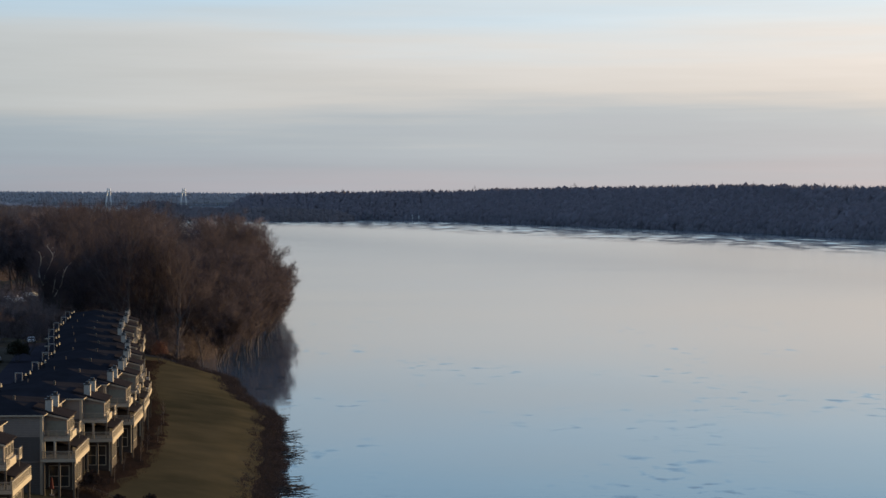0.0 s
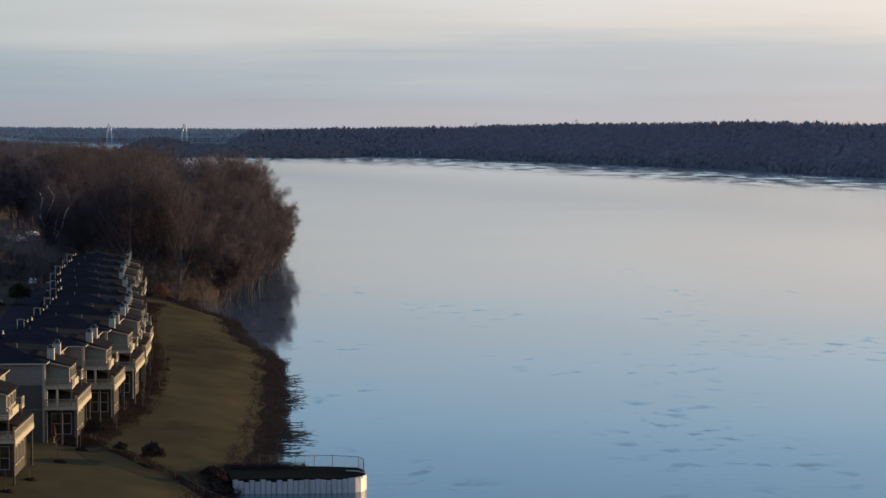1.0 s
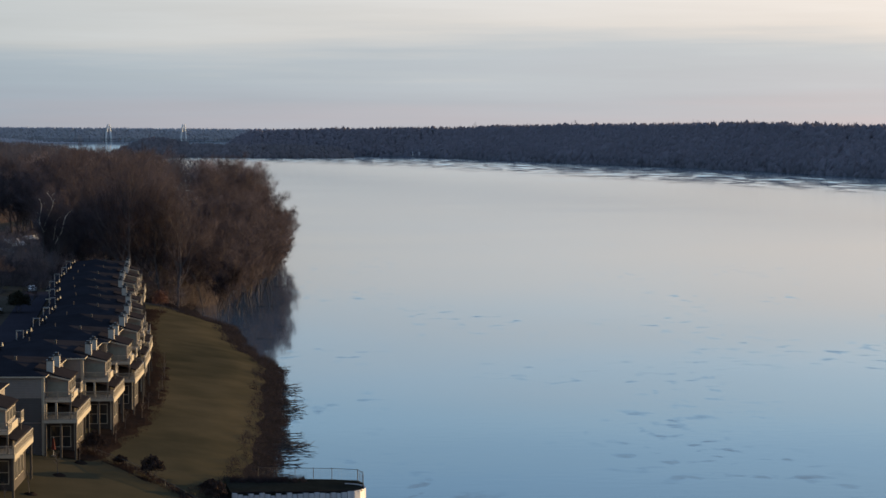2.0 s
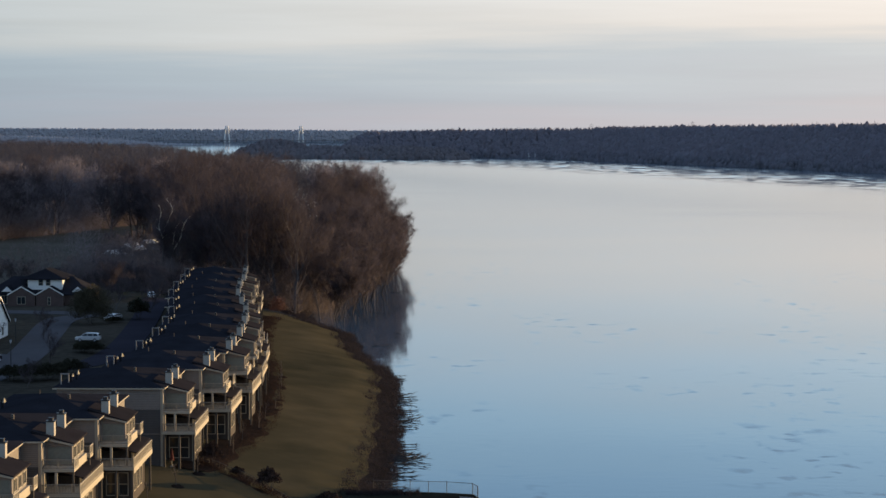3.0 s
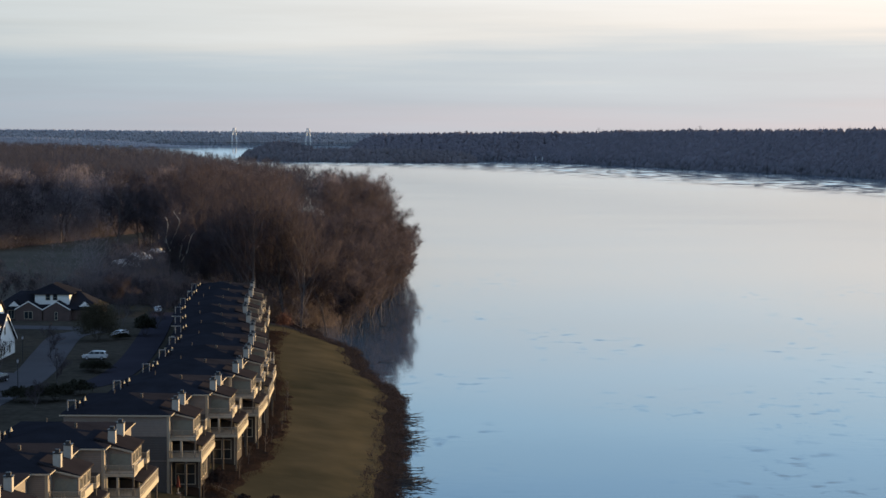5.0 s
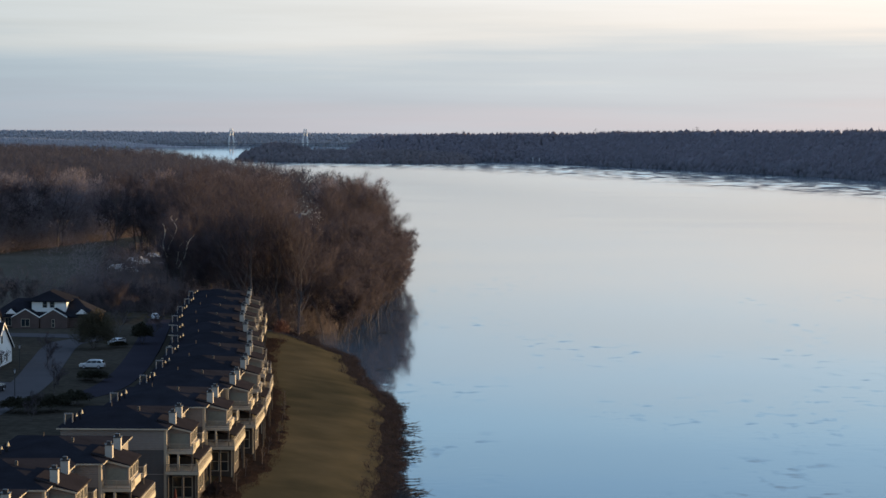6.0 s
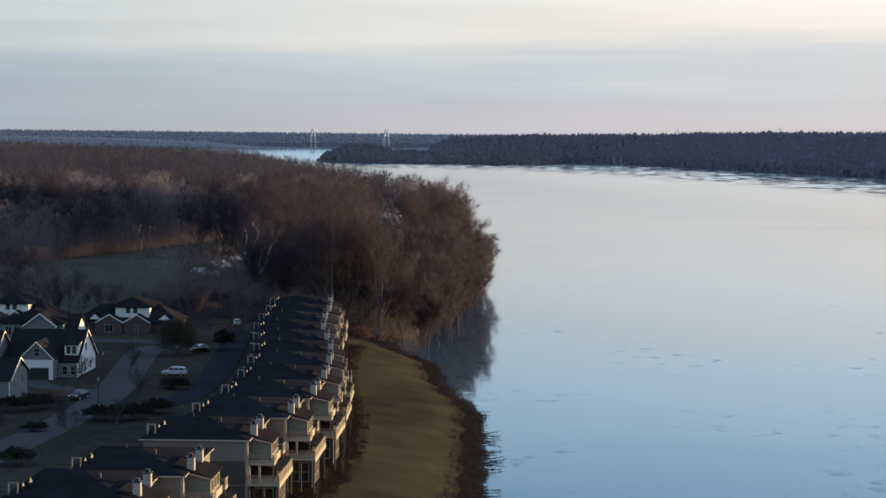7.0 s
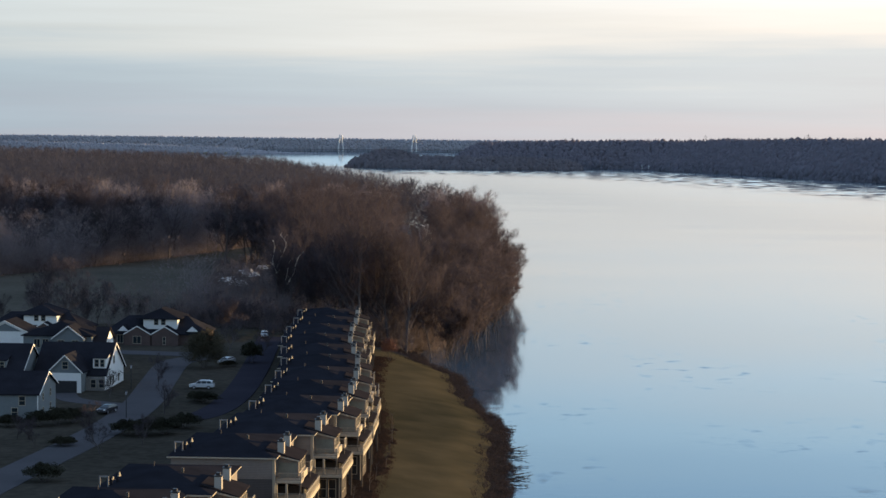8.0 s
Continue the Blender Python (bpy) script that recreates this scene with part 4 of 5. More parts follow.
def brick_house():
    """Built round its middle front, at the origin."""
    h = thing("house", pose(0, 0, 0), "brown brick house with white dormer and twin front gables", "house", "brick houses along the street")
    part("wall", boxes((-12.5, 11.0, 2, 16, -0.6, 2.8)), BRICK, h)
    bm = bmesh.new()
    solid(bm, ((-13.2, 1.5, 2.5), (11.6, 1.5, 2.5), (11.6, 16.5, 2.5), (-13.2, 16.5, 2.5), (-13.2, 1.5, 2.72), (11.6, 1.5, 2.72), (11.6, 16.5, 2.72), (-13.2, 16.5, 2.72), (-8.0, 9, 6.4), (6.2, 9, 6.4)),
          ((0, 3, 2, 1), (0, 1, 5, 4), (1, 2, 6, 5), (2, 3, 7, 6), (3, 0, 4, 7), (4, 5, 9, 8), (5, 6, 9), (6, 7, 8, 9), (7, 4, 8)))
    part("roof", bm, SHINGLE, h)
    part("upper_roof", hip_roof(-4.6, 5.0, 3.2, 14, 6.2, 2.2, run=3.4), SHINGLE, h)
    part("dormer", boxes((-3.4, 4.6, 3.4, 8, 3.6, 6.2)), WHITE_SIDE, h)
    for x in (-0.9, 0.8):
        window(h, x, x + 1.1, 4.6, 6.0, "s", 3.4)
    for x0, x1 in ((-7.4, -0.9), (-0.9, 5.6)):
        part("front_gable", gable_walls(x0 + 0.15, x1 - 0.15, 0, 4, -0.6, 2.7, 4.5, "y"), BRICK, h)
        part("gable_roof", gable_roof(x0 + 0.15, x1 - 0.15, 0, 6, 2.7, 4.5, "y", over=0.15), SHINGLE, h)
        rake(h, x0 + 0.15, x1 - 0.15, 0, 2.7, 4.5, over=0.15)
    window(h, -5.2, -3.2, 0.5, 2.3, "s", 0.0, "white framed window")
    window(h, 1.9, 2.6, 0.3, 2.2, "s", 0.0)
    for x0, x1 in ((-9.2, -6.6), (7.2, 10.0)):
        part("pediment", prism(bmesh.new(), ((x0, 1.6, 3.3), (x1, 1.6, 3.3), ((x0 + x1) / 2, 1.6, 4.5)), (0, 0.3, 0)), PAINT, h)
        part("pediment_roof", gable_roof(x0, x1, 1.9, 5.5, 3.3, 4.5, "y", over=0.2), SHINGLE, h)
    for x in (-11.6, -9.4):
        window(h, x, x + 1.5, 0.4, 2.4, "s", 2.0)
    return h


white_house(), grey_house(), grey_cottage(), back_house(), small_garage()
BH = brick_house()
BH.matrix_basis = pose(-94.6, 444, 8.0)
copy_thing(BH, pose(-125.0, 450, 8.0))


def car(name, paint, label, suv=True):
    """A parked car along x: shaped body, glazed cabin, wheels with rims, lights."""
    c = thing(name, Matrix(), label, "car")
    L, Wd = 4.75, 1.85
    top = 1.72 if suv else 1.47
    f = -L / 2
    lower = ((f, 0.36), (f + 0.02, 0.66), (f + 0.16, 0.84), (f + 1.15, 1.04), (L / 2 - 0.10, 1.10), (L / 2, 0.92), (L / 2, 0.36))
    bm = prism(bmesh.new(), [(x, -Wd / 2, z) for x, z in lower], (0, Wd, 0))
    bmesh.ops.bevel(bm, geom=bm.edges[:], offset=0.08, segments=2, affect="EDGES")
    body = part("body", bm, paint, c)

    def cabin(side, grow=0.0):
        """The closed upper body, narrower at the roof; side: the outline seen from beside."""
        bm = bmesh.new()
        lean = lambda z: 0.05 + 0.22 * (z - 1.0) / (top - 1.0) - grow
        a = [bm.verts.new((x, -Wd / 2 + lean(z), z)) for x, z in side]
        b = [bm.verts.new((x, Wd / 2 - lean(z), z)) for x, z in side]
        bm.faces.new(a[::-1]), bm.faces.new(b)
        for k in range(len(side)):
            bm.faces.new((a[k], a[(k + 1) % len(side)], b[(k + 1) % len(side)], b[k]))
        bmesh.ops.recalc_face_normals(bm, faces=bm.faces[:])
        return bm

    part("upper_body", cabin(((f + 1.0, 1.0), (f + 1.72, top - 0.14), (f + 2.1, top - 0.02), (f + 2.9, top), (L / 2 - 0.75, top - 0.07), (L / 2 - 0.38, top - 0.22), (L / 2 - 0.06, 1.0))), paint, body)
    for x0, x1, x2, x3 in ((f + 1.24, f + 2.32, f + 2.32, f + 1.80), (f + 2.40, f + 3.38, f + 3.38, f + 2.40), (f + 3.46, L / 2 - 0.32, L / 2 - 0.62, f + 3.46)):
        part("side_window", cabin(((x0, 1.10), (x1, 1.10), (x2, top - 0.15), (x3, top - 0.15)), 0.012), GLASS, body)
    for x, z, u, w in ((f + 1.06, 1.09, f + 1.66, top - 0.17), (L / 2 - 0.10, 1.12, L / 2 - 0.36, top - 0.25)):
        e = -0.03 if x < 0 else 0.03
        part("windscreen", prism(bmesh.new(), ((x + e, -0.74, z), (x + e, 0.74, z), (u + e, 0.62, w), (u + e, -0.62, w)), (-e * 0.6, 0, 0)), GLASS, body)
    for x in (-L / 2 + 0.95, L / 2 - 0.95):
        for s in (-1, 1):
            w = part("wheel", tube(bmesh.new(), (x, s * (Wd / 2 - 0.2), 0.34), (x, s * (Wd / 2 + 0.02), 0.34), 0.34, 0.34, 14), RUBBER, c)
            part("rim", tube(bmesh.new(), (x, s * (Wd / 2 - 0.05), 0.34), (x, s * (Wd / 2 + 0.035), 0.34), 0.2, 0.2, 10), SHEET, w)
    for s in (-1, 1):
        part("headlight", boxes((-L / 2 - 0.02, -L / 2 + 0.1, s * 0.72 - 0.16, s * 0.72 + 0.16, 0.72, 0.88)), PAINT, body)
    return c


car("car", CAR_WHITE, "white sport utility car parked on the grass edge").matrix_basis = pose(-69.2, 368.6, 8.1)
car("car", CAR_WHITE, "white hatchback parked under a tree", False).matrix_basis = pose(-71.6, 410, 8.1, 0, 0, 70)
car("car", CAR_DARK, "dark saloon car parked at the kerb", False).matrix_basis = pose(-79.6, 333.5, 8.2, 0, 0, 75)
car("car", CAR_WHITE, "pale car parked by the lane's end", False).matrix_basis = pose(-72.0, 466, 8.2, 0, 0, 100)


def leaf_shrub(name, x, y, rx, ry, h, label, seed, material=None, n=2200, leaf=0.09):
    """A dense shrub: short stems, and a crown of many small leaves round an uneven outline."""
    rng = random.Random(seed)
    t = thing(name, pose(x, y, ground_z(x, y)), label, "shrub")
    st = bmesh.new()
    for i in range(6):
        a = i * 1.05
        tube(st, (math.cos(a) * 0.1, math.sin(a) * 0.1, -0.2), (math.cos(a) * rx * 0.5, math.sin(a) * ry * 0.5, h * 0.6), 0.05, 0.02, 4)
    part("stem", st, BARK, t)
    bm = bmesh.new()
    for _ in range(n):
        a, k = rng.uniform(0, 6.28), rng.random() ** 0.4
        e = rng.uniform(-0.2 if h < 8 else -0.75, 1.45)
        lump = 0.78 + 0.22 * noise.noise(Vector((math.cos(a) * 1.7 + seed, math.sin(a) * 1.7, e * 1.8))) * 2
        p = Vector((math.cos(a) * math.cos(e) * rx * k * lump, math.sin(a) * math.cos(e) * ry * k * lump, h * 0.45 + math.sin(e) * h * 0.55 * k * lump))
        d = Vector((rng.gauss(0, 1), rng.gauss(0, 1), rng.gauss(0, 1))).normalized() * leaf
        s = d.cross(Vector((rng.gauss(0, 1), rng.gauss(0, 1), 1))).normalized() * leaf * 0.6
        bm.faces.new([bm.verts.new(p + v) for v in (-d, s, d, -s)])
    part("crown", bm, material or SHRUB, t)
    return t


SHRUBS = ((-72.4, 266, 2.6, 2.2, 2.3), (-70.6, 309.5, 2.6, 2.4, 2.2), (-67.5, 308.5, 2.8, 2.4, 2.6), (-64.6, 311, 2.8, 2.4, 2.4), (-62.6, 318, 2.4, 2.4, 2.2), (-64.8, 348, 2.4, 2.0, 2.0), (-66.8, 351, 1.8, 1.8, 1.6),
          (-84.6, 318.5, 2.2, 2.0, 2.6), (-82.6, 322, 2.0, 2.0, 2.2), (-87.4, 317, 2.2, 2.0, 2.4), (-92, 316, 2.0, 2.0, 1.8), (-78, 297, 1.8, 1.6, 1.4))
for i, (x, y, rx, ry, h) in enumerate(SHRUBS):
    leaf_shrub("shrub", x, y, rx * 1.45, ry * 1.2, h * 1.25, "rounded dark evergreen shrub beside the street", i, None, 4600, 0.12)


def street_lamp(x, y):
    t = thing("lamp_post", pose(x, y, ground_z(x, y)), "slim dark lamp post beside the street", "lamp")
    part("pole", tube(bmesh.new(), (0, 0, -0.3), (0, 0, 4.2), 0.09, 0.06, 8), DARK, t)
    part("lantern", tube(bmesh.new(), (0, 0, 4.2), (0, 0, 4.75), 0.12, 0.20, 6), SHEET, t)
    part("lid", tube(bmesh.new(), (0, 0, 4.75), (0, 0, 5.0), 0.30, 0.03, 6), DARK, t)
    return t


street_lamp(-74.9, 328), street_lamp(-69.4, 334), street_lamp(-82.6, 366)

# ---- woods ----
def bare_tree(name, height, seed, twigs=9, label="tall leafless river tree with brown twigs", bark=None, twig_w=0.09, lean=0.0):
    """A leafless tree: tapered trunk, limbs that fork twice, and sprays of fine twigs."""
    rng = random.Random(seed)
    bm, tw = bmesh.new(), bmesh.new()
    H = height

    def spray(p, d, n, size):
        for _ in range(n):
            v = (d * 0.7 + Vector((rng.gauss(0, 0.6), rng.gauss(0, 0.6), rng.gauss(0.3, 0.5)))).normalized()
            side = v.cross(Vector((rng.gauss(0, 1), rng.gauss(0, 1), rng.gauss(0, 1)))).normalized() * twig_w * rng.uniform(0.6, 1.3)
            b = p + Vector((rng.gauss(0, 0.22), rng.gauss(0, 0.22), rng.gauss(0, 0.22))) * size + v * rng.uniform(0, 0.5) * size
            tw.faces.new((tw.verts.new(b - side), tw.verts.new(b + side), tw.verts.new(b + v * size * rng.uniform(0.6, 1.3))))

    def limb(p, d, length, r, level):
        segs = 3 if level < 2 else 2
        q, r0 = p, r
        for s in range(segs):
            d = (d + Vector((rng.gauss(0, 0.16), rng.gauss(0, 0.16), 0.10))).normalized()
            e = q + d * length / segs
            r1 = r0 * (0.72 if level else 0.82)
            tube(bm, q, e, r0, r1, 5 if level < 1 else (4 if level == 1 else 3))
            if level >= 1:
                spray(e, d, twigs, length * 0.42)
            if level < 2:
                for _ in range(2 if level else (3 if s else 2)):
                    a = rng.uniform(0, 2 * math.pi)
                    side = Vector((math.cos(a), math.sin(a), rng.uniform(0.1, 0.7))).normalized()
                    k = (side * rng.uniform(0.7, 1.0) + d * 0.75).normalized()
                    limb(e, k, length * rng.uniform(0.42, 0.62), r1 * 0.62, level + 1)
            q, r0 = e, r1
        spray(q, d, twigs * 2, length * 0.40)
        if level < 2:
            limb(q, d, length * 0.5, r0, level + 1)

    limb(Vector((0, 0, -0.6)), Vector((lean, 0, 1)), H * 0.55, H * 0.013, 0)
    t = tagged(new(name), label, "tree", "woods by the river")
    part("trunk", bm, bark or BARK, t)
    part("crown", tw, TWIG, t)
    return t


random.seed(11)
KINDS = [bare_tree("bare_tree", h, 20 + i, 14, twig_w=0.036) for i, h in enumerate((30, 26, 33, 23))]
LIGHT = [bare_tree("bare_tree", h, 120 + i, 5, twig_w=0.10) for i, h in enumerate((31, 26, 29))]
for i, k in enumerate(LIGHT):
    k.matrix_basis = pose(-190 - 30 * i, 1000, 5)
for i, k in enumerate(KINDS):
    k.matrix_basis = pose(-70 - 30 * i, 1010, 4)


def in_field(x, y):
    return x < float(np.interp(y, (530, 600, 740, 960), (-108, -118, -135, -143))) and 532 < y < float(np.interp(x, (-300, -207, -181, -158, -140), (640, 700, 771, 857, 960)))


def stunted(x, y):
    """How much lower the trees are along the camera's sight lines to houses and sheds."""
    if 520 < y < 985 and abs(x / y + 0.0765) < 0.014:
        return min(1.0, max(0.15, (24 * (1 - y / 962) + 6) / 35))
    return 0.2 if 540 < y < 765 and abs(x / y + 0.164) < 0.018 else 1.0


def bank_size(x, y):
    """The trees at the water's edge are the smaller ones."""
    return float(np.interp(wood_edge(y) - x, (2, 6, 14, 24), (0.74, 0.86, 1.02, 1.13)))


def left_edge(y):
    return -0.30 * y - 12


TREES = []
y = 492.0
while y < 900:
    s = wood_edge(y)
    x = s - 4.0
    gap = 8.5 + (y - 490) * 0.008
    while x > left_edge(y):
        px_, py_ = x + random.uniform(-3, 3), y + random.uniform(-4, 4)
        x -= gap * random.uniform(0.7, 1.4)
        if px_ > wood_edge(py_) - 3.5 or in_field(px_, py_):
            continue
        if py_ < 540 and px_ < -78 and random.random() < 0.9 or py_ < 520 and px_ < -55 and random.random() < 0.3:
            continue
        if py_ < 524 and -88 < px_ < -58 or py_ < 765 and px_ / py_ < -0.143 and random.random() < 0.93:
            continue
        TREES.append((px_, py_))
    y += gap
# the nearest stand singly; those behind are joined into the deep woods
NEAR = sorted(TREES, key=lambda p: p[1])[:280]
for px_, py_ in NEAR:
    k = random.choice(KINDS)
    t = copy_thing(k, pose(px_, py_, max(-0.9, ground_z(px_, py_)), 0, 0, random.uniform(0, 360)))
    t.scale = [random.uniform(0.80, 1.0) * stunted(px_, py_) * bank_size(px_, py_)] * 3


# small dark trees between the houses and the row's end
for _ in range(34):
    px_, py_ = random.uniform(-92, -68), random.uniform(482, 522)
    t = copy_thing(random.choice(KINDS), pose(px_, py_, ground_z(px_, py_), 0, 0, random.uniform(0, 360)))
    t.scale = [random.uniform(0.20, 0.29)] * 3


# trees that lean out over the water at the wood's corner
LEAN = [bare_tree("leaning_tree", h, 220 + i, 9, "leafless tree leaning out over the river", twig_w=0.05, lean=0.34) for i, h in enumerate((23, 20, 17))]
for i, (y, d, k) in enumerate(((498, 5, 2), (512, 3, 1), (527, 4, 0), (541, 3, 1), (556, 3.5, 0), (575, 3, 1), (600, 3, 0), (628, 3, 2), (660, 3, 0), (700, 3, 1))):
    m = pose(wood_edge(y) - d, y, max(-0.9, ground_z(wood_edge(y) - d, y)), 0, 0, (-14, 10, -5, 18, -9)[i % 5])
    if i in (0, 1, 2):
        LEAN[k].matrix_basis = m
    else:
        copy_thing(LEAN[k], m)


def gathered(parts):
    """The joined vertices and faces of a thing's parts, as arrays."""
    V, F, S, n = [], [], [], 0
    for slot, p in enumerate(parts):
        me = p.data
        co = np.empty(len(me.vertices) * 3)
        me.vertices.foreach_get("co", co)
        V.append(co.reshape(-1, 3))
        F += [tuple(v + n for v in f.vertices) for f in me.polygons]
        S += [slot] * len(me.polygons)
        n += len(me.vertices)
    return np.concatenate(V), F, S


def deep_woods():
    """The woods farther up the river, tree upon tree."""
    rng = random.Random(5)
    V, F, S, n = [], [], [], 0
    src = [gathered(sorted(k.children, key=lambda o: o.name, reverse=True)) for k in LIGHT]
    for x, y in sorted(TREES, key=lambda p: p[1])[280:]:
        co, fs, sl = rng.choice(src)
        a, sc = rng.uniform(0, 6.28), rng.uniform(0.92, 1.14) * stunted(x, y)
        c, s_ = math.cos(a) * sc, math.sin(a) * sc
        V.append(np.stack([co[:, 0] * c - co[:, 1] * s_ + x, co[:, 0] * s_ + co[:, 1] * c + y, co[:, 2] * sc + ground_z(x, y)], 1))
        F += [tuple(v + n for v in f) for f in fs]
        S += sl
        n += len(co)
    ys, extra, faces = 900.0, [], []
    while ys < 3060:
        gap = 9 + (ys - 900) * 0.0055
        x = shore(ys)
        while x > left_edge(ys) - 40:
            cx, cy = x + rng.uniform(-4, 4), ys + rng.uniform(-6, 6)
            x -= gap * rng.uniform(0.7, 1.3)
            g = ground_z(cx, cy)
            if in_field(cx, cy) or (cy < 985 and -102 < cx < -48):
                continue
            top, r = g + rng.uniform(23, 34), rng.uniform(4, 7)
            for _ in range(130 if ys < 1300 else 75):
                a, h = rng.uniform(0, 6.28), rng.random() ** 0.7
                w = r * (1.0 - 0.75 * max(0, h - 0.35) ** 1.3 / 0.58) * rng.uniform(0.2, 1.1)
                p = Vector((cx + math.cos(a) * w, cy + math.sin(a) * w, g + (top - g) * (0.08 + 0.84 * h)))
                v = Vector((math.cos(a) * 0.6, math.sin(a) * 0.6, rng.uniform(0.3, 1.4))).normalized() * rng.uniform(2.0, 4.5) * (1.0 if ys < 1600 else 1.4)
                side = Vector((rng.gauss(0, 1), rng.gauss(0, 1), rng.gauss(0, 1))).normalized() * (0.17 if ys < 1600 else 0.22)
                m = n + len(extra)
                extra += [tuple(p - side), tuple(p + side), tuple(p + v)]
                faces.append((m, m + 1, m + 2))
        ys += gap
    V.append(np.array(extra))
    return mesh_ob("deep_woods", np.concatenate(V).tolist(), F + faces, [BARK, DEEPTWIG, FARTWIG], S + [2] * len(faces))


tagged(deep_woods(), "dense leafless brown woods up the river bank", "woods", kind="stuff")


def undergrowth(name, spots, label, material, size=(2.0, 6.0), sprigs=36, w=0.09):
    """Thickets of thin upright stems and twigs, one clump to a spot."""
    rng = random.Random(len(spots))
    V, F = [], []
    for x, y in spots:
        g, h = ground_z(x, y), rng.uniform(*size)
        for _ in range(sprigs):
            a, k = rng.uniform(0, 6.28), rng.uniform(0, 0.45) * h
            b = Vector((x + math.cos(a) * k, y + math.sin(a) * k, g + rng.random() ** 1.2 * h * 0.75))
            v = Vector((math.cos(a) * 0.5 + rng.gauss(0, 0.3), math.sin(a) * 0.5 + rng.gauss(0, 0.3), 1.0)).normalized() * h * rng.uniform(0.16, 0.36)
            side = v.cross(Vector((rng.gauss(0, 1), rng.gauss(0, 1), rng.gauss(0, 0.3)))).normalized() * w * rng.uniform(0.7, 1.6)
            m = len(V)
            V += [tuple(b - side), tuple(b + side), tuple(b + v)]
            F.append((m, m + 1, m + 2))
    return tagged(mesh_ob(name, V, F, [material]), label, "brush", kind="stuff")


rng = random.Random(8)
SPOTS = []
for _ in range(2600):
    y = rng.uniform(484, 760)
    s = shore(y)
    x = rng.uniform(s + 0.5, s - 26) if rng.random() < 0.5 else rng.uniform(s, left_edge(y))
    if not in_field(x, y) and not (y < 545 and x < -75) and not (x > s - 24 and y < 620):
        SPOTS.append((x, y))
for _ in range(1300):     # thickets along the field's far side
    x = rng.uniform(-300, -112)
    y = float(np.interp(x, (-300, -207, -181, -158, -140), (640, 700, 771, 857, 960))) + rng.uniform(12, 48)
    SPOTS.append((x, y))
for _ in range(500):     # and along the lawn's end
    x = rng.uniform(-62, -20)
    if x < -38:
        SPOTS.append((x, crest(x) + 18 + rng.random() * 40))
for _ in range(420):     # rough ground behind the row's end
    x, y = rng.uniform(-112, -58), rng.uniform(505, 640)
    if not in_field(x, y):
        SPOTS.append((x, y))
for _ in range(420):     # and before the first trees
    x, y = rng.uniform(-64, -31), rng.uniform(508, 560)
    SPOTS.append((x, y))
TALL = []
for _ in range(1300):
    x = rng.uniform(-300, -112)
    TALL.append((x, float(np.interp(x, (-300, -207, -181, -158, -140), (640, 700, 771, 857, 960))) + 2 + 60 * rng.random() ** 1.6))
for _ in range(420):
    x, y = rng.uniform(-112, -30), rng.uniform(506, 640)
    if not in_field(x, y) and x < shore(y) - 4 and stunted(x, y) > 0.9 and not (-84 < x < -70 and y < 552):
        TALL.append((x, y))
for _ in range(190):
    x, y = rng.uniform(-102, -38), rng.uniform(484, 532)
    if y > crest(x) + 4 and not (-78 < x < -64 and y < 492):
        TALL.append((x, y))
for _ in range(150):     # low growth beside the sheds
    y = rng.uniform(545, 820)
    x = rng.uniform(-0.178, -0.128) * y
    if not in_field(x, y):
        TALL.append((x, y))
for _ in range(70):     # saplings at the row's end, added to keep low sun off the houses
    x, y = rng.uniform(-66, -46), rng.uniform(468, 492)
    if y > crest(x) + 1.5:
        TALL.append((x, y))
for _ in range(26):
    TALL.append((rng.uniform(-142, -106), rng.uniform(480, 522)))
EDGE = []
for _ in range(1300):
    x = rng.uniform(-50, -14)
    y = crest(x) + 1.5 + rng.random() ** 1.3 * 34
    if x < shore(y):
        EDGE.append((x, y))
undergrowth("edge_brush", EDGE, "low dark brush where the lawn meets the woods", BRUSH, (0.6, 2.4), 24, 0.03)


def sapling_crowns(spots, label, material, seed):
    """Bushy leafless saplings: twigs all round a thin stem, from near the ground to the tip."""
    r, V, F = random.Random(seed), [], []
    for x, y in spots:
        g, h = ground_z(x, y), r.uniform(1.4, 3.2) if -0.178 < x / y < -0.125 and y > 540 else r.uniform(9, 27) if x < -105 and y > 530 else r.uniform(6, 14) if x < -105 else r.uniform(5, 11)
        for k in range(int(90 + h * 10)):
            z = r.random() ** 0.8
            a, w = r.uniform(0, 6.28), (0.10 + 0.22 * math.sin(math.pi * min(1, z * 0.95 + 0.08))) * h * r.random() ** 0.5
            b = Vector((x + math.cos(a) * w, y + math.sin(a) * w, g + z * h * 0.92))
            v = Vector((math.cos(a) * 0.7 + r.gauss(0, 0.3), math.sin(a) * 0.7 + r.gauss(0, 0.3), r.uniform(0.3, 1.2))).normalized() * r.uniform(0.7, 1.6)
            q = v.cross(Vector((r.gauss(0, 1), r.gauss(0, 1), r.gauss(0, 0.4)))).normalized() * r.uniform(0.03, 0.065)
            V += [tuple(b - q), tuple(b + q), tuple(b + v)]
            F.append((len(V) - 3, len(V) - 2, len(V) - 1))
    return tagged(mesh_ob("sapling_thicket", V, F, [material]), label, "brush", kind="stuff")


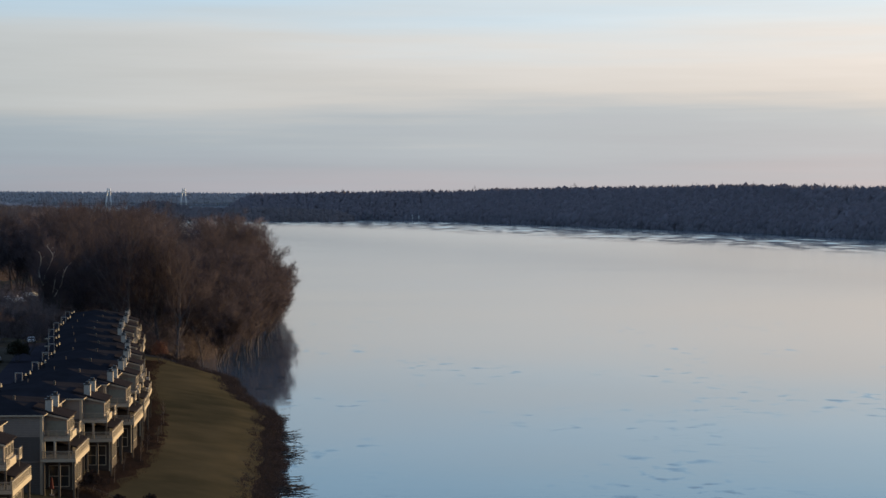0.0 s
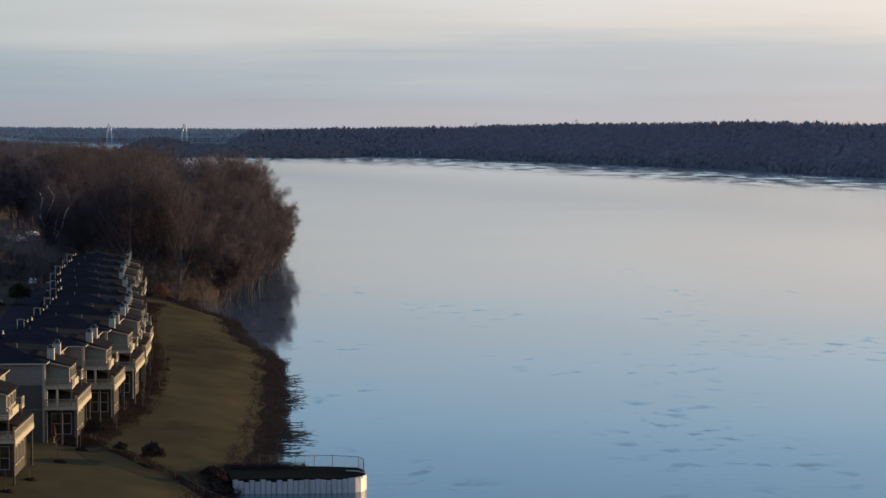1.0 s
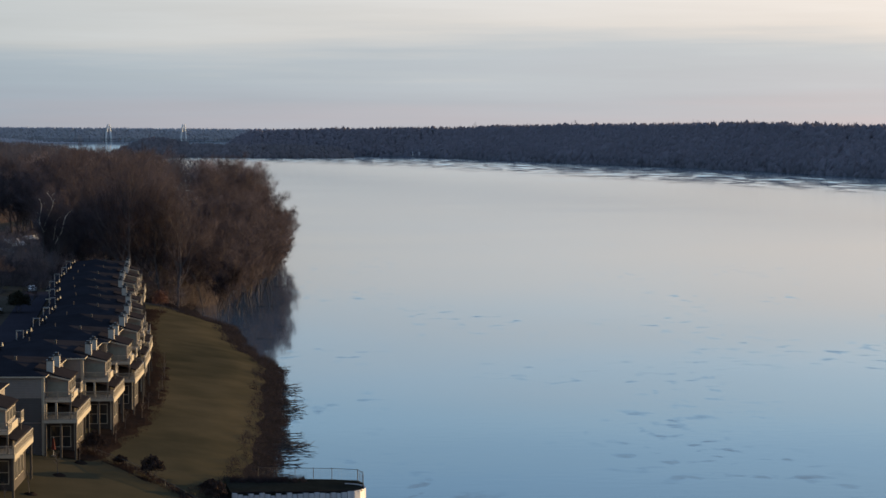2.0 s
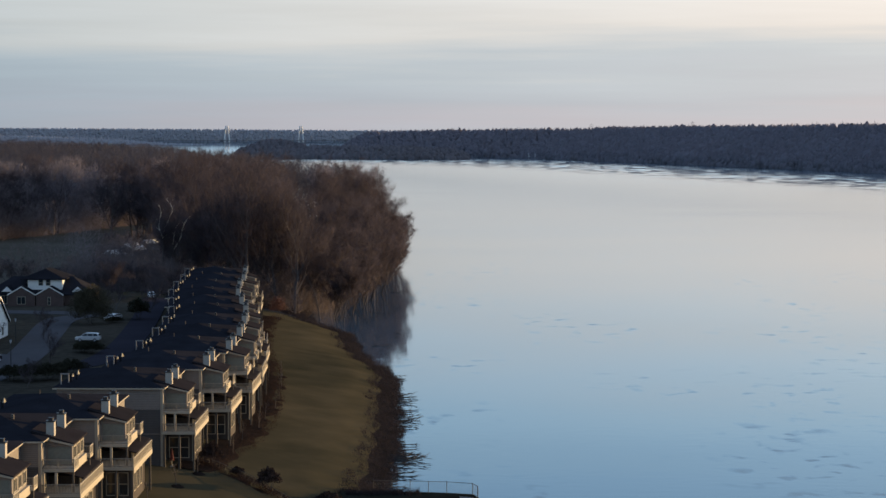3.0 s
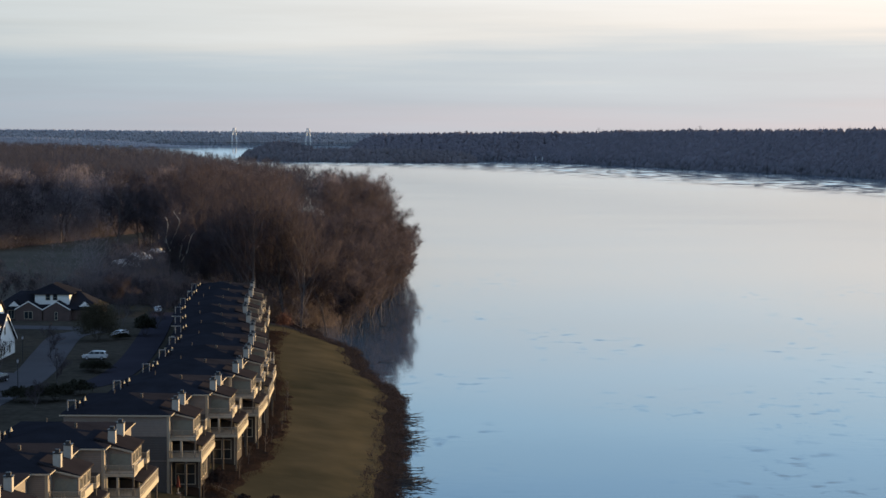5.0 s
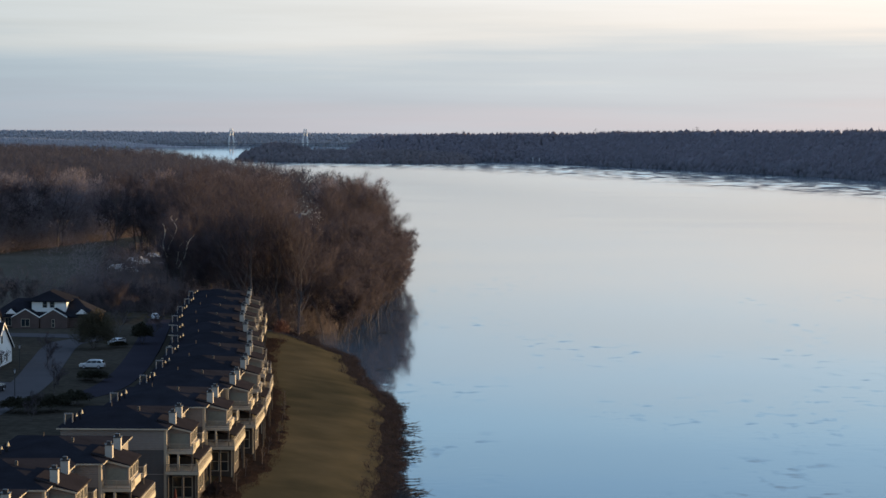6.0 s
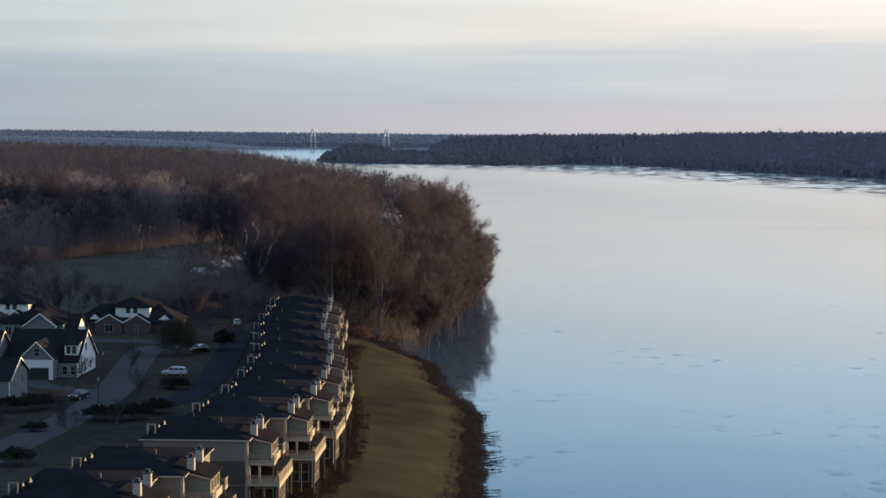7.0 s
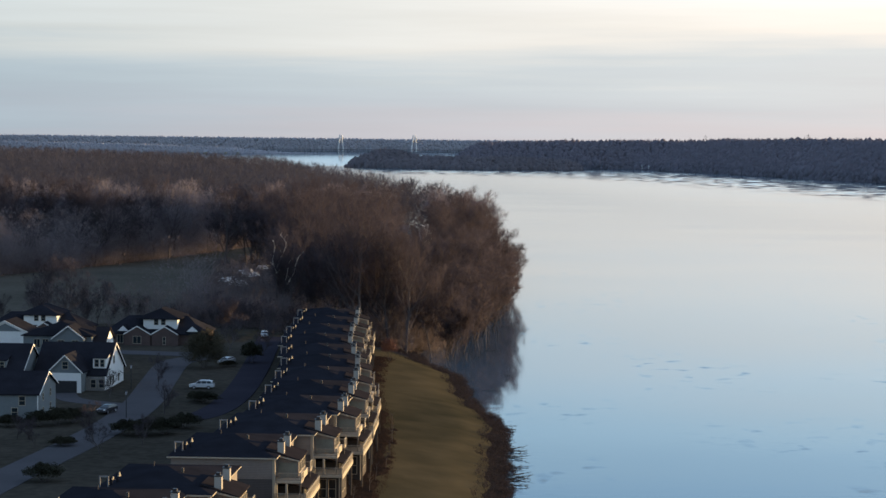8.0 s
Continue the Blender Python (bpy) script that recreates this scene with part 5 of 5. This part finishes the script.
sapling_crowns([p for p in TALL if p[0] < -105 and p[1] > 530], "bushy leafless saplings along the field's far edge", SAPLING, 77)
sapling_crowns([p for p in TALL if not (p[0] < -105 and p[1] > 530)], "bushy leafless saplings behind the houses", THICKET, 78)
undergrowth("undergrowth", SPOTS, "leafless brush and saplings under the trees", THICKET, (3.0, 9.5), 64, 0.045)
BANK = []
for _ in range(3600):
    y = rng.uniform(222, 500)
    s = shore(y)
    wide = float(np.interp(y, (225, 300, 420, 480), (6.5, 5.5, 5, 6)))
    BANK.append((s + 0.8 - wide * rng.random() ** 1.9, y))
for _ in range(500):
    y = rng.uniform(478, 610)
    BANK.append((shore(y) + 0.6 - 8 * rng.random() ** 1.2, y))
undergrowth("bank_brush", BANK, "dark leafless brush along the water's edge", BRUSH, (0.3, 1.5), 20, 0.026)

# ---- river works, far things, gardens ----
def bridge():
    """A far cable-stayed bridge: two towers, a deck, fans of cables."""
    b = thing("bridge", pose(0, 4600, 0), "distant pale cable-stayed bridge over the river", "bridge")
    deck_z = 31.5
    for x in (-527.3, -350.3):
        for s in (-1, 1):
            bm = bmesh.new()
            tube(bm, (x + s * 3.4, 0, 20), (x + s * 6.0, 0, deck_z), 2.0, 1.9, 8)
            tube(bm, (x + s * 6.0, 0, deck_z), (x + s * 2.2, 0, 66), 1.9, 1.4, 8)
            part("tower_leg", bm, PAINT, b)
        part("crossbeam", boxes((x - 6, x + 6, -1, 1, deck_z - 1.6, deck_z - 0.4), (x - 3.2, x + 3.2, -1, 1, 56, 57.6)), PAINT, b)
        for s in (-1, 1):
            for k in range(1, 8):
                part("cable", tube(bmesh.new(), (x, -1.2, 64 - k * 0.6), (x + s * k * 11.5, -1.2, deck_z), 0.10, 0.10, 3), SHEET, b)
    part("deck", boxes((-700, -200, -3, 3, deck_z - 1.2, deck_z)), CONCRETE, b)
    for x in (-600, -270):
        part("pier", tube(bmesh.new(), (x, 0, 18), (x, 0, deck_z - 1.2), 1.4, 1.4, 6), CONCRETE, b)
    return b


bridge()


def pylon(x, y, z0, z1):
    t = thing("power_pylon", pose(x, y, 0), "distant steel lattice power pylon", "pylon", "power pylons on the bluff")
    h = z1 - z0
    for sx in (-1, 1):
        for sy in (-1, 1):
            part("leg", tube(bmesh.new(), (sx * 2.2, sy * 2.2, z0 - 8), (sx * 0.4, sy * 0.4, z1), 0.2, 0.12, 4), DARK, t)
    for k, w in ((0.7, 4.2), (0.85, 3.4)):
        part("arm", boxes((-w, w, -0.15, 0.15, z0 + h * k, z0 + h * k + 0.3)), DARK, t)
    return t


for x, y, z0, z1 in ((290, 3880, 50, 69), (24, 4020, 48, 63), (9, 4020, 48, 61), (420, 3300, 54, 70)):
    pylon(x, y, z0, z1)


def water_tower():
    t = thing("water_tower", pose(636, 3030, 46), "small distant water tower above the woods", "tower")
    part("leg", tube(bmesh.new(), (0, 0, 0), (0, 0, 16), 0.8, 0.7, 8), DARK, t)
    bm = bmesh.new()
    bmesh.ops.create_uvsphere(bm, u_segments=14, v_segments=9, radius=3.2)
    bmesh.ops.transform(bm, matrix=Matrix.Translation((0, 0, 17.5)) @ Matrix.Diagonal((1, 1, 0.75, 1)), verts=bm.verts[:])
    part("tank", bm, DARK, t)


water_tower()


def far_house(x, y, z, w, d, h, wall, label, turn=0, roof=None):
    t = thing("far_house", pose(x, y, z, 0, 0, turn), label, "house")
    part("wall", gable_walls(-w / 2, w / 2, -d / 2, d / 2, -1.5, h * 0.6, h), wall, t)
    part("roof", gable_roof(-w / 2, w / 2, -d / 2, d / 2, h * 0.6, h), roof or SHINGLE, t)
    n = max(2, int(w / 3))
    for i in range(n):
        x0 = -w / 2 + (i + 0.3) * w / n
        window(t, x0, x0 + 1.0, h * 0.2, h * 0.2 + 1.4, "s", -d / 2)
    return t


for x, w in ((172, 9), (160, 6), (128, 7), (84, 8)):
    far_house(x, float(np.interp(x, (84, 150, 270), (3880, 3800, 3400))) - 9, 4.0, w * 0.7, 6, 6.5, WHITE_SIDE, "small white house at the foot of the bluff", 0, SHEET)
SLATE = mat("blue_grey_roof", (0.10, 0.115, 0.14), 0.9, 0.2, 0.4, 3.0)
# white roof, its colour raised further to stand for the sky's glint
METAL = mat("white_metal_roof", (0.86, 0.86, 0.87), 0.5, 0.08, 0.4, 3.0)
far_house(-67.5, 966, 5.5, 4.0, 6, 8.6, WHITE_SIDE, "small white house among the bare trees", 35, METAL)
far_house(-80.0, 962, 4.5, 9.5, 8, 9.0, GREY_SIDE, "blue-grey house among the bare trees", -12, SLATE)
for x, y, w in ((-852, 4416, 5), (-822, 4422, 7), (-776, 4428, 5), (-748, 4432, 4)):
    far_house(x, y, rise(y) + 1.5, w, 6, 4.5, TRIM, "distant pale house on the river point", 0, SHEET)
for x, y, w, a in ((-115.2, 684, 10, 58), (-121.8, 700, 12, 62), (-117.6, 726, 12, 60), (-122.2, 742, 12, 62), (-119.0, 768, 10, 56)):
    far_house(x, y, 2.6, w * 0.6, 2.4, 2.9, GREY_SIDE, "low shed with bright white metal roof", a, METAL)


def sheet_wall():
    """A sheet-pile river cell with its grassy top, sheets one by one, a rounded end and a wire fence."""
    t = thing("river_cell", pose(0, 0, 0), "pale corrugated sheet-pile river cell with grassy top", "retaining wall")
    plan = ((-12.4, 237.4), (1.6, 237.9), (3.3, 238.8), (4.2, 241.4), (4.2, 243.4), (3.5, 245.6), (0, 246.6), (-8, 247.6), (-14, 249))
    part("fill", prism(bmesh.new(), [(x * 1.0 - 0.12, y + 0.14, -2.0) for x, y in plan], (0, 0, 3.75)), mat("rough_dark_grass", (0.020, 0.020, 0.016), 1.0, 0.4, 0.3, 2.5, 0.5, spec=0.0), t, "dark rough grass")
    x, i = -12.4, 0
    while x < 1.2:
        d = 0.07 if i % 2 else 0.0
        part("sheet", prism(bmesh.new(), ((x, 237.42 + d, -1.5), (x + 0.12, 237.33 + d * 0.2, -1.5), (x + 0.55, 237.33 + d * 0.2, -1.5), (x + 0.68, 237.42 + d, -1.5), (x + 0.6, 237.52, -1.5), (x + 0.06, 237.52, -1.5)), (0, 0, 3.28 - 0.09 * (i * 7 % 5) * (1.0 if i < 12 else 0.4))), SHEET, t)
        x += 0.68
        i += 1
    for k in range(9):
        a0, a1 = radians(-78 + k * 18), radians(-60 + k * 18)
        p, q = ((1.4 + 2.9 * math.cos(a), 240.3 + 2.95 * math.sin(a)) for a in (a0, a1))
        part("sheet", prism(bmesh.new(), ((*p, -1.5), (*q, -1.5), (q[0] * 0.97, q[1] + 0.02, -1.5), (p[0] * 0.97, p[1] + 0.02, -1.5)), (0, 0, 3.4)), SHEET, t)
    return t


sheet_wall()
RIM = []
for k in range(330):     # rough grass over the rim, brush where the cell meets the bank
    x = -12.4 + 16.0 * random.random()
    RIM.append((x, 237.75 + 0.25 * random.random() + 0.3 * max(0, x - 1.2)))
for k in range(170):
    RIM.append((-13.0 + 9.5 * random.random() ** 1.3, 244.5 + 3.2 * random.random()))


def cell_growth():
    r, V, F = random.Random(4), [], []
    for i, (x, y) in enumerate(RIM):
        for _ in range(16):
            b = Vector((x + r.gauss(0, 0.15), y + r.gauss(0, 0.15), 1.72))
            v = Vector((r.gauss(0, 0.5), r.gauss(-0.2, 0.4), 1.0)).normalized() * (r.uniform(0.12, 0.35) if i < 330 else r.uniform(0.3, 1.1))
            w = v.cross(Vector((r.gauss(0, 1), r.gauss(0, 1), 0.1))).normalized() * 0.02
            V += [tuple(b - w), tuple(b + w), tuple(b + v)]
            F.append((len(V) - 3, len(V) - 2, len(V) - 1))
    return tagged(mesh_ob("cell_grass", V, F, [BRUSH]), "dark rough grass and twigs on the river cell", "grass", kind="stuff")


cell_growth()


def wire_fence(name, line, label, h=1.25, z=None, step=2.4):
    """Posts, a top rail and thin wires along a line."""
    t = thing(name, Matrix(), label, "fence")
    pts = []
    for (x0, y0), (x1, y1) in zip(line, line[1:]):
        n = max(1, round(math.hypot(x1 - x0, y1 - y0) / step))
        pts += [(x0 + (x1 - x0) * i / n, y0 + (y1 - y0) * i / n) for i in range(n)]
    pts.append(line[-1])
    P = [Vector((x, y, ground_z(x, y) if z is None else z)) for x, y in pts]
    for p in P:
        part("post", tube(bmesh.new(), p + Vector((0, 0, -0.3)), p + Vector((0, 0, h + 0.08)), 0.045, 0.045, 6), DARK, t)
    for a, b in zip(P, P[1:]):
        part("rail", tube(bmesh.new(), a + Vector((0, 0, h)), b + Vector((0, 0, h)), 0.035, 0.035, 5), TIMBER, t)
        bm = bmesh.new()
        for k in range(1, 8):
            tube(bm, a + Vector((0, 0, h * k / 8)), b + Vector((0, 0, h * k / 8)), 0.008, 0.008, 3)
            tube(bm, a.lerp(b, k / 8), a.lerp(b, k / 8) + Vector((0, 0, h)), 0.008, 0.008, 3)
        part("wire", bm, DARK, t)
    return t


wire_fence("chain_link_fence", ((-9.5, 247.2), (0.0, 246.3), (3.3, 245.2), (3.95, 243.2), (3.95, 241.2)), "grey chain-link fence round the river cell", 1.5, 1.75, 2.6)
WINTER = mat("brown_winter_twigs", (0.046, 0.034, 0.031), 1.0, 0.4, 0.5, 4.0, spec=0.0)
wire_fence("lawn_fence", ((-33.5, 252.5), (-26, 245), (-18, 234.5), (-11.5, 228)), "low grey rail fence across the lawn", 0.9)
for i, (x, y, r, h) in enumerate(((-31.1, 251.0, 2.0, 3.0), (-22.5, 241.6, 1.9, 2.9), (-14.4, 237.2, 1.7, 2.4), (-15.2, 241.5, 1.8, 1.4), (-13.4, 235.4, 1.6, 1.0), (-27.0, 246.6, 1.0, 1.2))):
    leaf_shrub("lawn_shrub", x, y, r, r, h, "dense brown winter shrub on the lawn", 40 + i, WINTER, 5200, 0.10)
leaf_shrub("small_tree", -40.4, 457, 2.8, 2.6, 6.2, "small reddish brown tree at the row's end", 60, mat("reddish_twigs", (0.13, 0.065, 0.05), 1.0, 0.3, 0.5, 4.0), 3600, 0.10)
leaf_shrub("garden_tree", -75.0, 402, 5.4, 5.0, 9.0, "dense dark olive evergreen tree by the lane", 61, mat("olive_leaves", (0.072, 0.064, 0.044), 1.0, 0.30, 0.4, 3.0, spec=0.0, thin=0.2), 24000, 0.11)
leaf_shrub("garden_shrub", -70.4, 405.2, 2.3, 1.8, 1.5, "dark low shrub beside a parked car", 63, None, 2600, 0.12)
leaf_shrub("garden_tree", -66.5, 412, 3.0, 3.0, 5.0, "dark evergreen tree by the lane", 62, None, 4000, 0.2)


def sapling(seed):
    t = thing("sapling", Matrix(), "thin leafless sapling in a dark mulch ring", "tree", "saplings on the river lawn")
    rng = random.Random(seed)
    bm = tube(bmesh.new(), (0, 0, -0.2), (0.03, 0, 2.9), 0.05, 0.025, 5)
    for _ in range(16):
        z, a = rng.uniform(1.0, 2.8), rng.uniform(0, 6.28)
        tube(bm, (0.02, 0, z), (math.cos(a) * 0.6, math.sin(a) * 0.6, z + rng.uniform(0.5, 1.0)), 0.016, 0.006, 3)
    part("stem", bm, BARK, t)
    bm = bmesh.new()
    bmesh.ops.create_cone(bm, cap_ends=True, segments=14, radius1=1.0, radius2=0.55, depth=0.36)
    for v in bm.verts:
        v.co *= 1 + 0.12 * noise.noise(v.co * 2 + Vector((seed, 0, 0)))
    part("mulch", bm, MULCH, t, "ring of dark mulch")
    return t


SAP = sapling(3)
SPOT = ((-33.6, 236.3), (-35.1, 223.5), (-36.5, 215.4), (-32.0, 244.5), (-28.0, 283.8), (-27.9, 292.4), (-27.4, 304.2), (-29.2, 271.8), (-29.3, 260.8), (-27.8, 316), (-28.6, 330), (-29.8, 345))
for i, (x, y) in enumerate(SPOT):
    m = pose(x, y, ground_z(x, y) + 0.02, 0, -5, 30 * i)
    if i:
        copy_thing(SAP, m)
    else:
        SAP.matrix_basis = m

# planting beds between the decks and the lawn; their dark also paints shade
rng = random.Random(31)


def row_x(y):
    return float(np.interp(y, [r[1] for r in ROW], [r[0] for r in ROW]))


def beds():
    bm = bmesh.new()
    rows = []
    for y in np.arange(246, 468, 2.0):
        x0, x1 = row_x(y) + 1.5, row_x(y) + 6.6 + 0.7 * math.sin(y * 0.23) + 0.5 * math.sin(y * 0.61)
        rows.append([bm.verts.new((x0 + (x1 - x0) * k / 5, y, ground_z(x0 + (x1 - x0) * k / 5, y) + (0.16 if k < 5 else -0.05))) for k in range(6)])
    for a, b in zip(rows, rows[1:]):
        for i in range(5):
            bm.faces.new((a[i], a[i + 1], b[i + 1], b[i]))
    return bm


tagged(part("planting_bed", beds(), MULCH), "mulched planting bed beside the decks, dark also for their shade", "garden bed", kind="structure")
BEDS = []
for _ in range(1800):
    y = rng.uniform(266, 466)
    BEDS.append((row_x(y) + rng.uniform(4.2, 7.8) - abs(rng.gauss(0, 0.4)), y))
for _ in range(160):
    k = rng.random()
    BEDS.append((-33.5 + 22 * k + rng.gauss(0, 0.5), 252.5 - 24.5 * k + rng.gauss(0, 0.5)))
# dark strip backing the low growth along the fence
strip("hedge_bed", ((-33.5, 252.7), (-26, 245.2), (-18, 234.7), (-11.5, 228.2)), 2.6, None, MULCH, "dark ground strip under the low hedge along the lawn fence", "garden bed", -0.1)
for _ in range(260):
    k = rng.random()
    BEDS.append((-33.5 + 22 * k + rng.gauss(0, 0.7), 252.5 - 24.5 * k + rng.gauss(0, 0.7)))
for _ in range(220):
    y = rng.uniform(247, 266)
    BEDS.append((row_x(y) + rng.uniform(3.8, 7.0), y))
undergrowth("bed_brush", BEDS, "reddish brown bare shrubs in the beds by the decks", mat("reddish_brush", (0.032, 0.023, 0.023), 1.0, 0.35, 0.3, 3.0, thin=0.4, spec=0.0), (0.25, 0.9), 14, 0.022)

# the pale sycamores before the woods, and the bare garden trees
def sycamore(x, y, limbs, seed):
    """A tall sycamore whose few pale limbs wind upwards, with sparse brown twigs at their ends. Limbs: lines of (along x, z)."""
    rng = random.Random(seed)
    t = thing("sycamore", pose(x, y, ground_z(x, y)), "tall leafless sycamore with winding pale limbs", "tree")
    g = ground_z(x, y)
    tw = bmesh.new()
    for k, line in enumerate(limbs):
        bm = bmesh.new()
        pts = [Vector((p.x, 0.5 * math.sin(p.y * 0.8 + k), p.y - g)) for p in curve_line(line, 4)]
        r0 = 0.34 if k == 0 else 0.19
        for i, (p, q) in enumerate(zip(pts, pts[1:])):
            u, v = i / len(pts), (i + 1) / len(pts)
            tube(bm, p, q, r0 * (1 - 0.55 * u), r0 * (1 - 0.55 * v), 6)
            if k and i % 3 == 1:
                d = Vector((rng.choice((-1, 1)), rng.uniform(-0.6, 0.6), 1.1)).normalized()
                tube(bm, q, q + d * rng.uniform(0.9, 1.9), 0.06, 0.02, 4)
        part("trunk" if k == 0 else "limb", bm, PALE_BARK if k else BARK, t)
        for p in pts[len(pts) // 2:] if k else []:
            for _ in range(26):
                v = Vector((rng.gauss(0, 0.6), rng.gauss(0, 0.6), rng.uniform(0.3, 1.0))).normalized() * rng.uniform(0.9, 2.6)
                o = p + Vector((rng.gauss(0, 0.7), rng.gauss(0, 0.7), rng.gauss(0, 0.5)))
                side = v.cross(Vector((rng.gauss(0, 1), rng.gauss(0, 1), 0.2))).normalized() * 0.025
                tw.faces.new([tw.verts.new(c) for c in (o - side, o + side, o + v)])
    part("crown", tw, TWIG, t)
    return t


sycamore(-80.3, 541, (((0.5, 3.0), (0.2, 13.0), (0.0, 19.4)), ((0.0, 19.2), (-1.05, 22.3), (-0.45, 25.8), (-0.85, 28.0)), ((0.0, 19.4), (0.8, 21.8), (1.85, 24.2), (2.9, 26.6), (2.4, 28.0), (1.1, 29.6)), ((0.0, 18.6), (0.7, 19.3), (1.2, 19.6))), 1)
sycamore(-77.1, 540, (((-2.2, 3.0), (-1.2, 12.0), (0.0, 15.4)), ((0.0, 15.4), (2.1, 18.9), (2.4, 20.6), (3.2, 23.1), (3.9, 24.0)), ((-0.3, 16.6), (0.2, 19.0), (0.6, 21.8))), 2)
GARDEN = bare_tree("garden_tree", 8.5, 81, 5, "small leafless garden tree beside the street", twig_w=0.03)
GARDEN.matrix_basis = pose(-70.3, 290.2, 8)
for x, y, s in ((-81.8, 295, 0.6), (-87, 303, 0.55), (-69.3, 333.2, 0.75), (-66, 300, 0.6), (-83.6, 352, 0.7), (-78.5, 372, 0.8), (-66.5, 428, 1.0), (-75.5, 436, 1.1)):
    t = copy_thing(GARDEN, pose(x, y, ground_z(x, y), 0, 0, x * 40))
    t.scale = [s] * 3
for i in range(7):     # bare trees between the brick houses and the field
    x, y = rng.uniform(-142, -106), rng.uniform(480, 522)
    t = copy_thing(KINDS[i % 2 + 1], pose(x, y, ground_z(x, y), 0, 0, i * 61))
    t.scale = [rng.uniform(0.40, 0.56)] * 3
for i in range(13):
    x, y = rng.uniform(-150, -76), rng.uniform(468, 526)
    t = copy_thing(KINDS[3], pose(x, y, ground_z(x, y), 0, 0, i * 77))
    t.scale = [rng.uniform(0.28, 0.42)] * 3


def drift_branches():
    """Dead limbs that reach from the bank out over the water, in tangles and singly."""
    bm = bmesh.new()
    r = random.Random(17)

    def limb(x, y, z, length, forks):
        p, d = Vector((x, y, z)), Vector((1, r.uniform(-0.25, 0.25), r.uniform(-0.01, 0.05))).normalized()
        for k in range(3):
            q = p + d * length * r.uniform(0.24, 0.42)
            q.z = max(q.z, 0.05)
            tube(bm, p, q, 0.11 - 0.025 * k, 0.085 - 0.025 * k, 4)
            for _ in range(forks):
                e = (d + Vector((r.gauss(0, 0.3), r.gauss(0, 0.6), r.gauss(0.08, 0.2)))).normalized()
                tube(bm, q, q + e * r.uniform(0.15, 0.4) * length, 0.055, 0.018, 3)
            p, d = q, (d + Vector((0, r.gauss(0, 0.25), r.gauss(0, 0.05)))).normalized()

    for y0, spread, count, length in ((262, 9, 16, 2.6), (281, 3, 13, 3.6), (289, 4, 7, 2.4), (299, 4, 6, 1.8), (319, 2.5, 9, 3.2), (327, 3, 4, 2.2), (342, 1.5, 3, 3.4), (349, 1.5, 3, 2.6), (362, 4, 4, 1.6), (376, 3, 4, 2.0)):
        for _ in range(count):
            y = y0 + r.gauss(0, spread)
            limb(shore(y) + r.uniform(-0.6, 0.3), y, 0.2, length * r.uniform(0.6, 1.4), 3)
    for _ in range(60):
        y = r.uniform(240, 400)
        limb(shore(y) - 0.2, y, 0.15, r.uniform(0.6, 1.5), 2)
    for x, y, length in ((-17.0, 434, 4.2), (-12.8, 462, 1.8), (-12.5, 453, 1.6), (-20.0, 516, 4.0), (-17.5, 583, 4.6), (-13.8, 395, 1.6)):
        limb(x, y, 0.08, length, 1)
    return bm


tagged(part("drift_branches", drift_branches(), mat("dark_wet_wood", (0.03, 0.025, 0.022), 0.8, 0.3)), "dark dead branches reaching out over the water", "branches", kind="stuff")


def umbrella():
    t = thing("patio_umbrella", pose(-35.6, 246.6, ground_z(-35.6, 246.6)), "folded red patio umbrella under the deck", "umbrella")
    part("pole", tube(bmesh.new(), (0, 0, 0), (0, 0, 2.4), 0.03, 0.03, 6), PAINT, t)
    bm = bmesh.new()
    bmesh.ops.create_cone(bm, cap_ends=True, segments=8, radius1=0.30, radius2=0.06, depth=1.5)
    bmesh.ops.translate(bm, verts=bm.verts[:], vec=(0, 0, 1.6))
    part("canopy", bm, WICKER, t)
    part("base", tube(bmesh.new(), (0, 0, 0), (0, 0, 0.12), 0.3, 0.28, 12), CONCRETE, t)


umbrella()
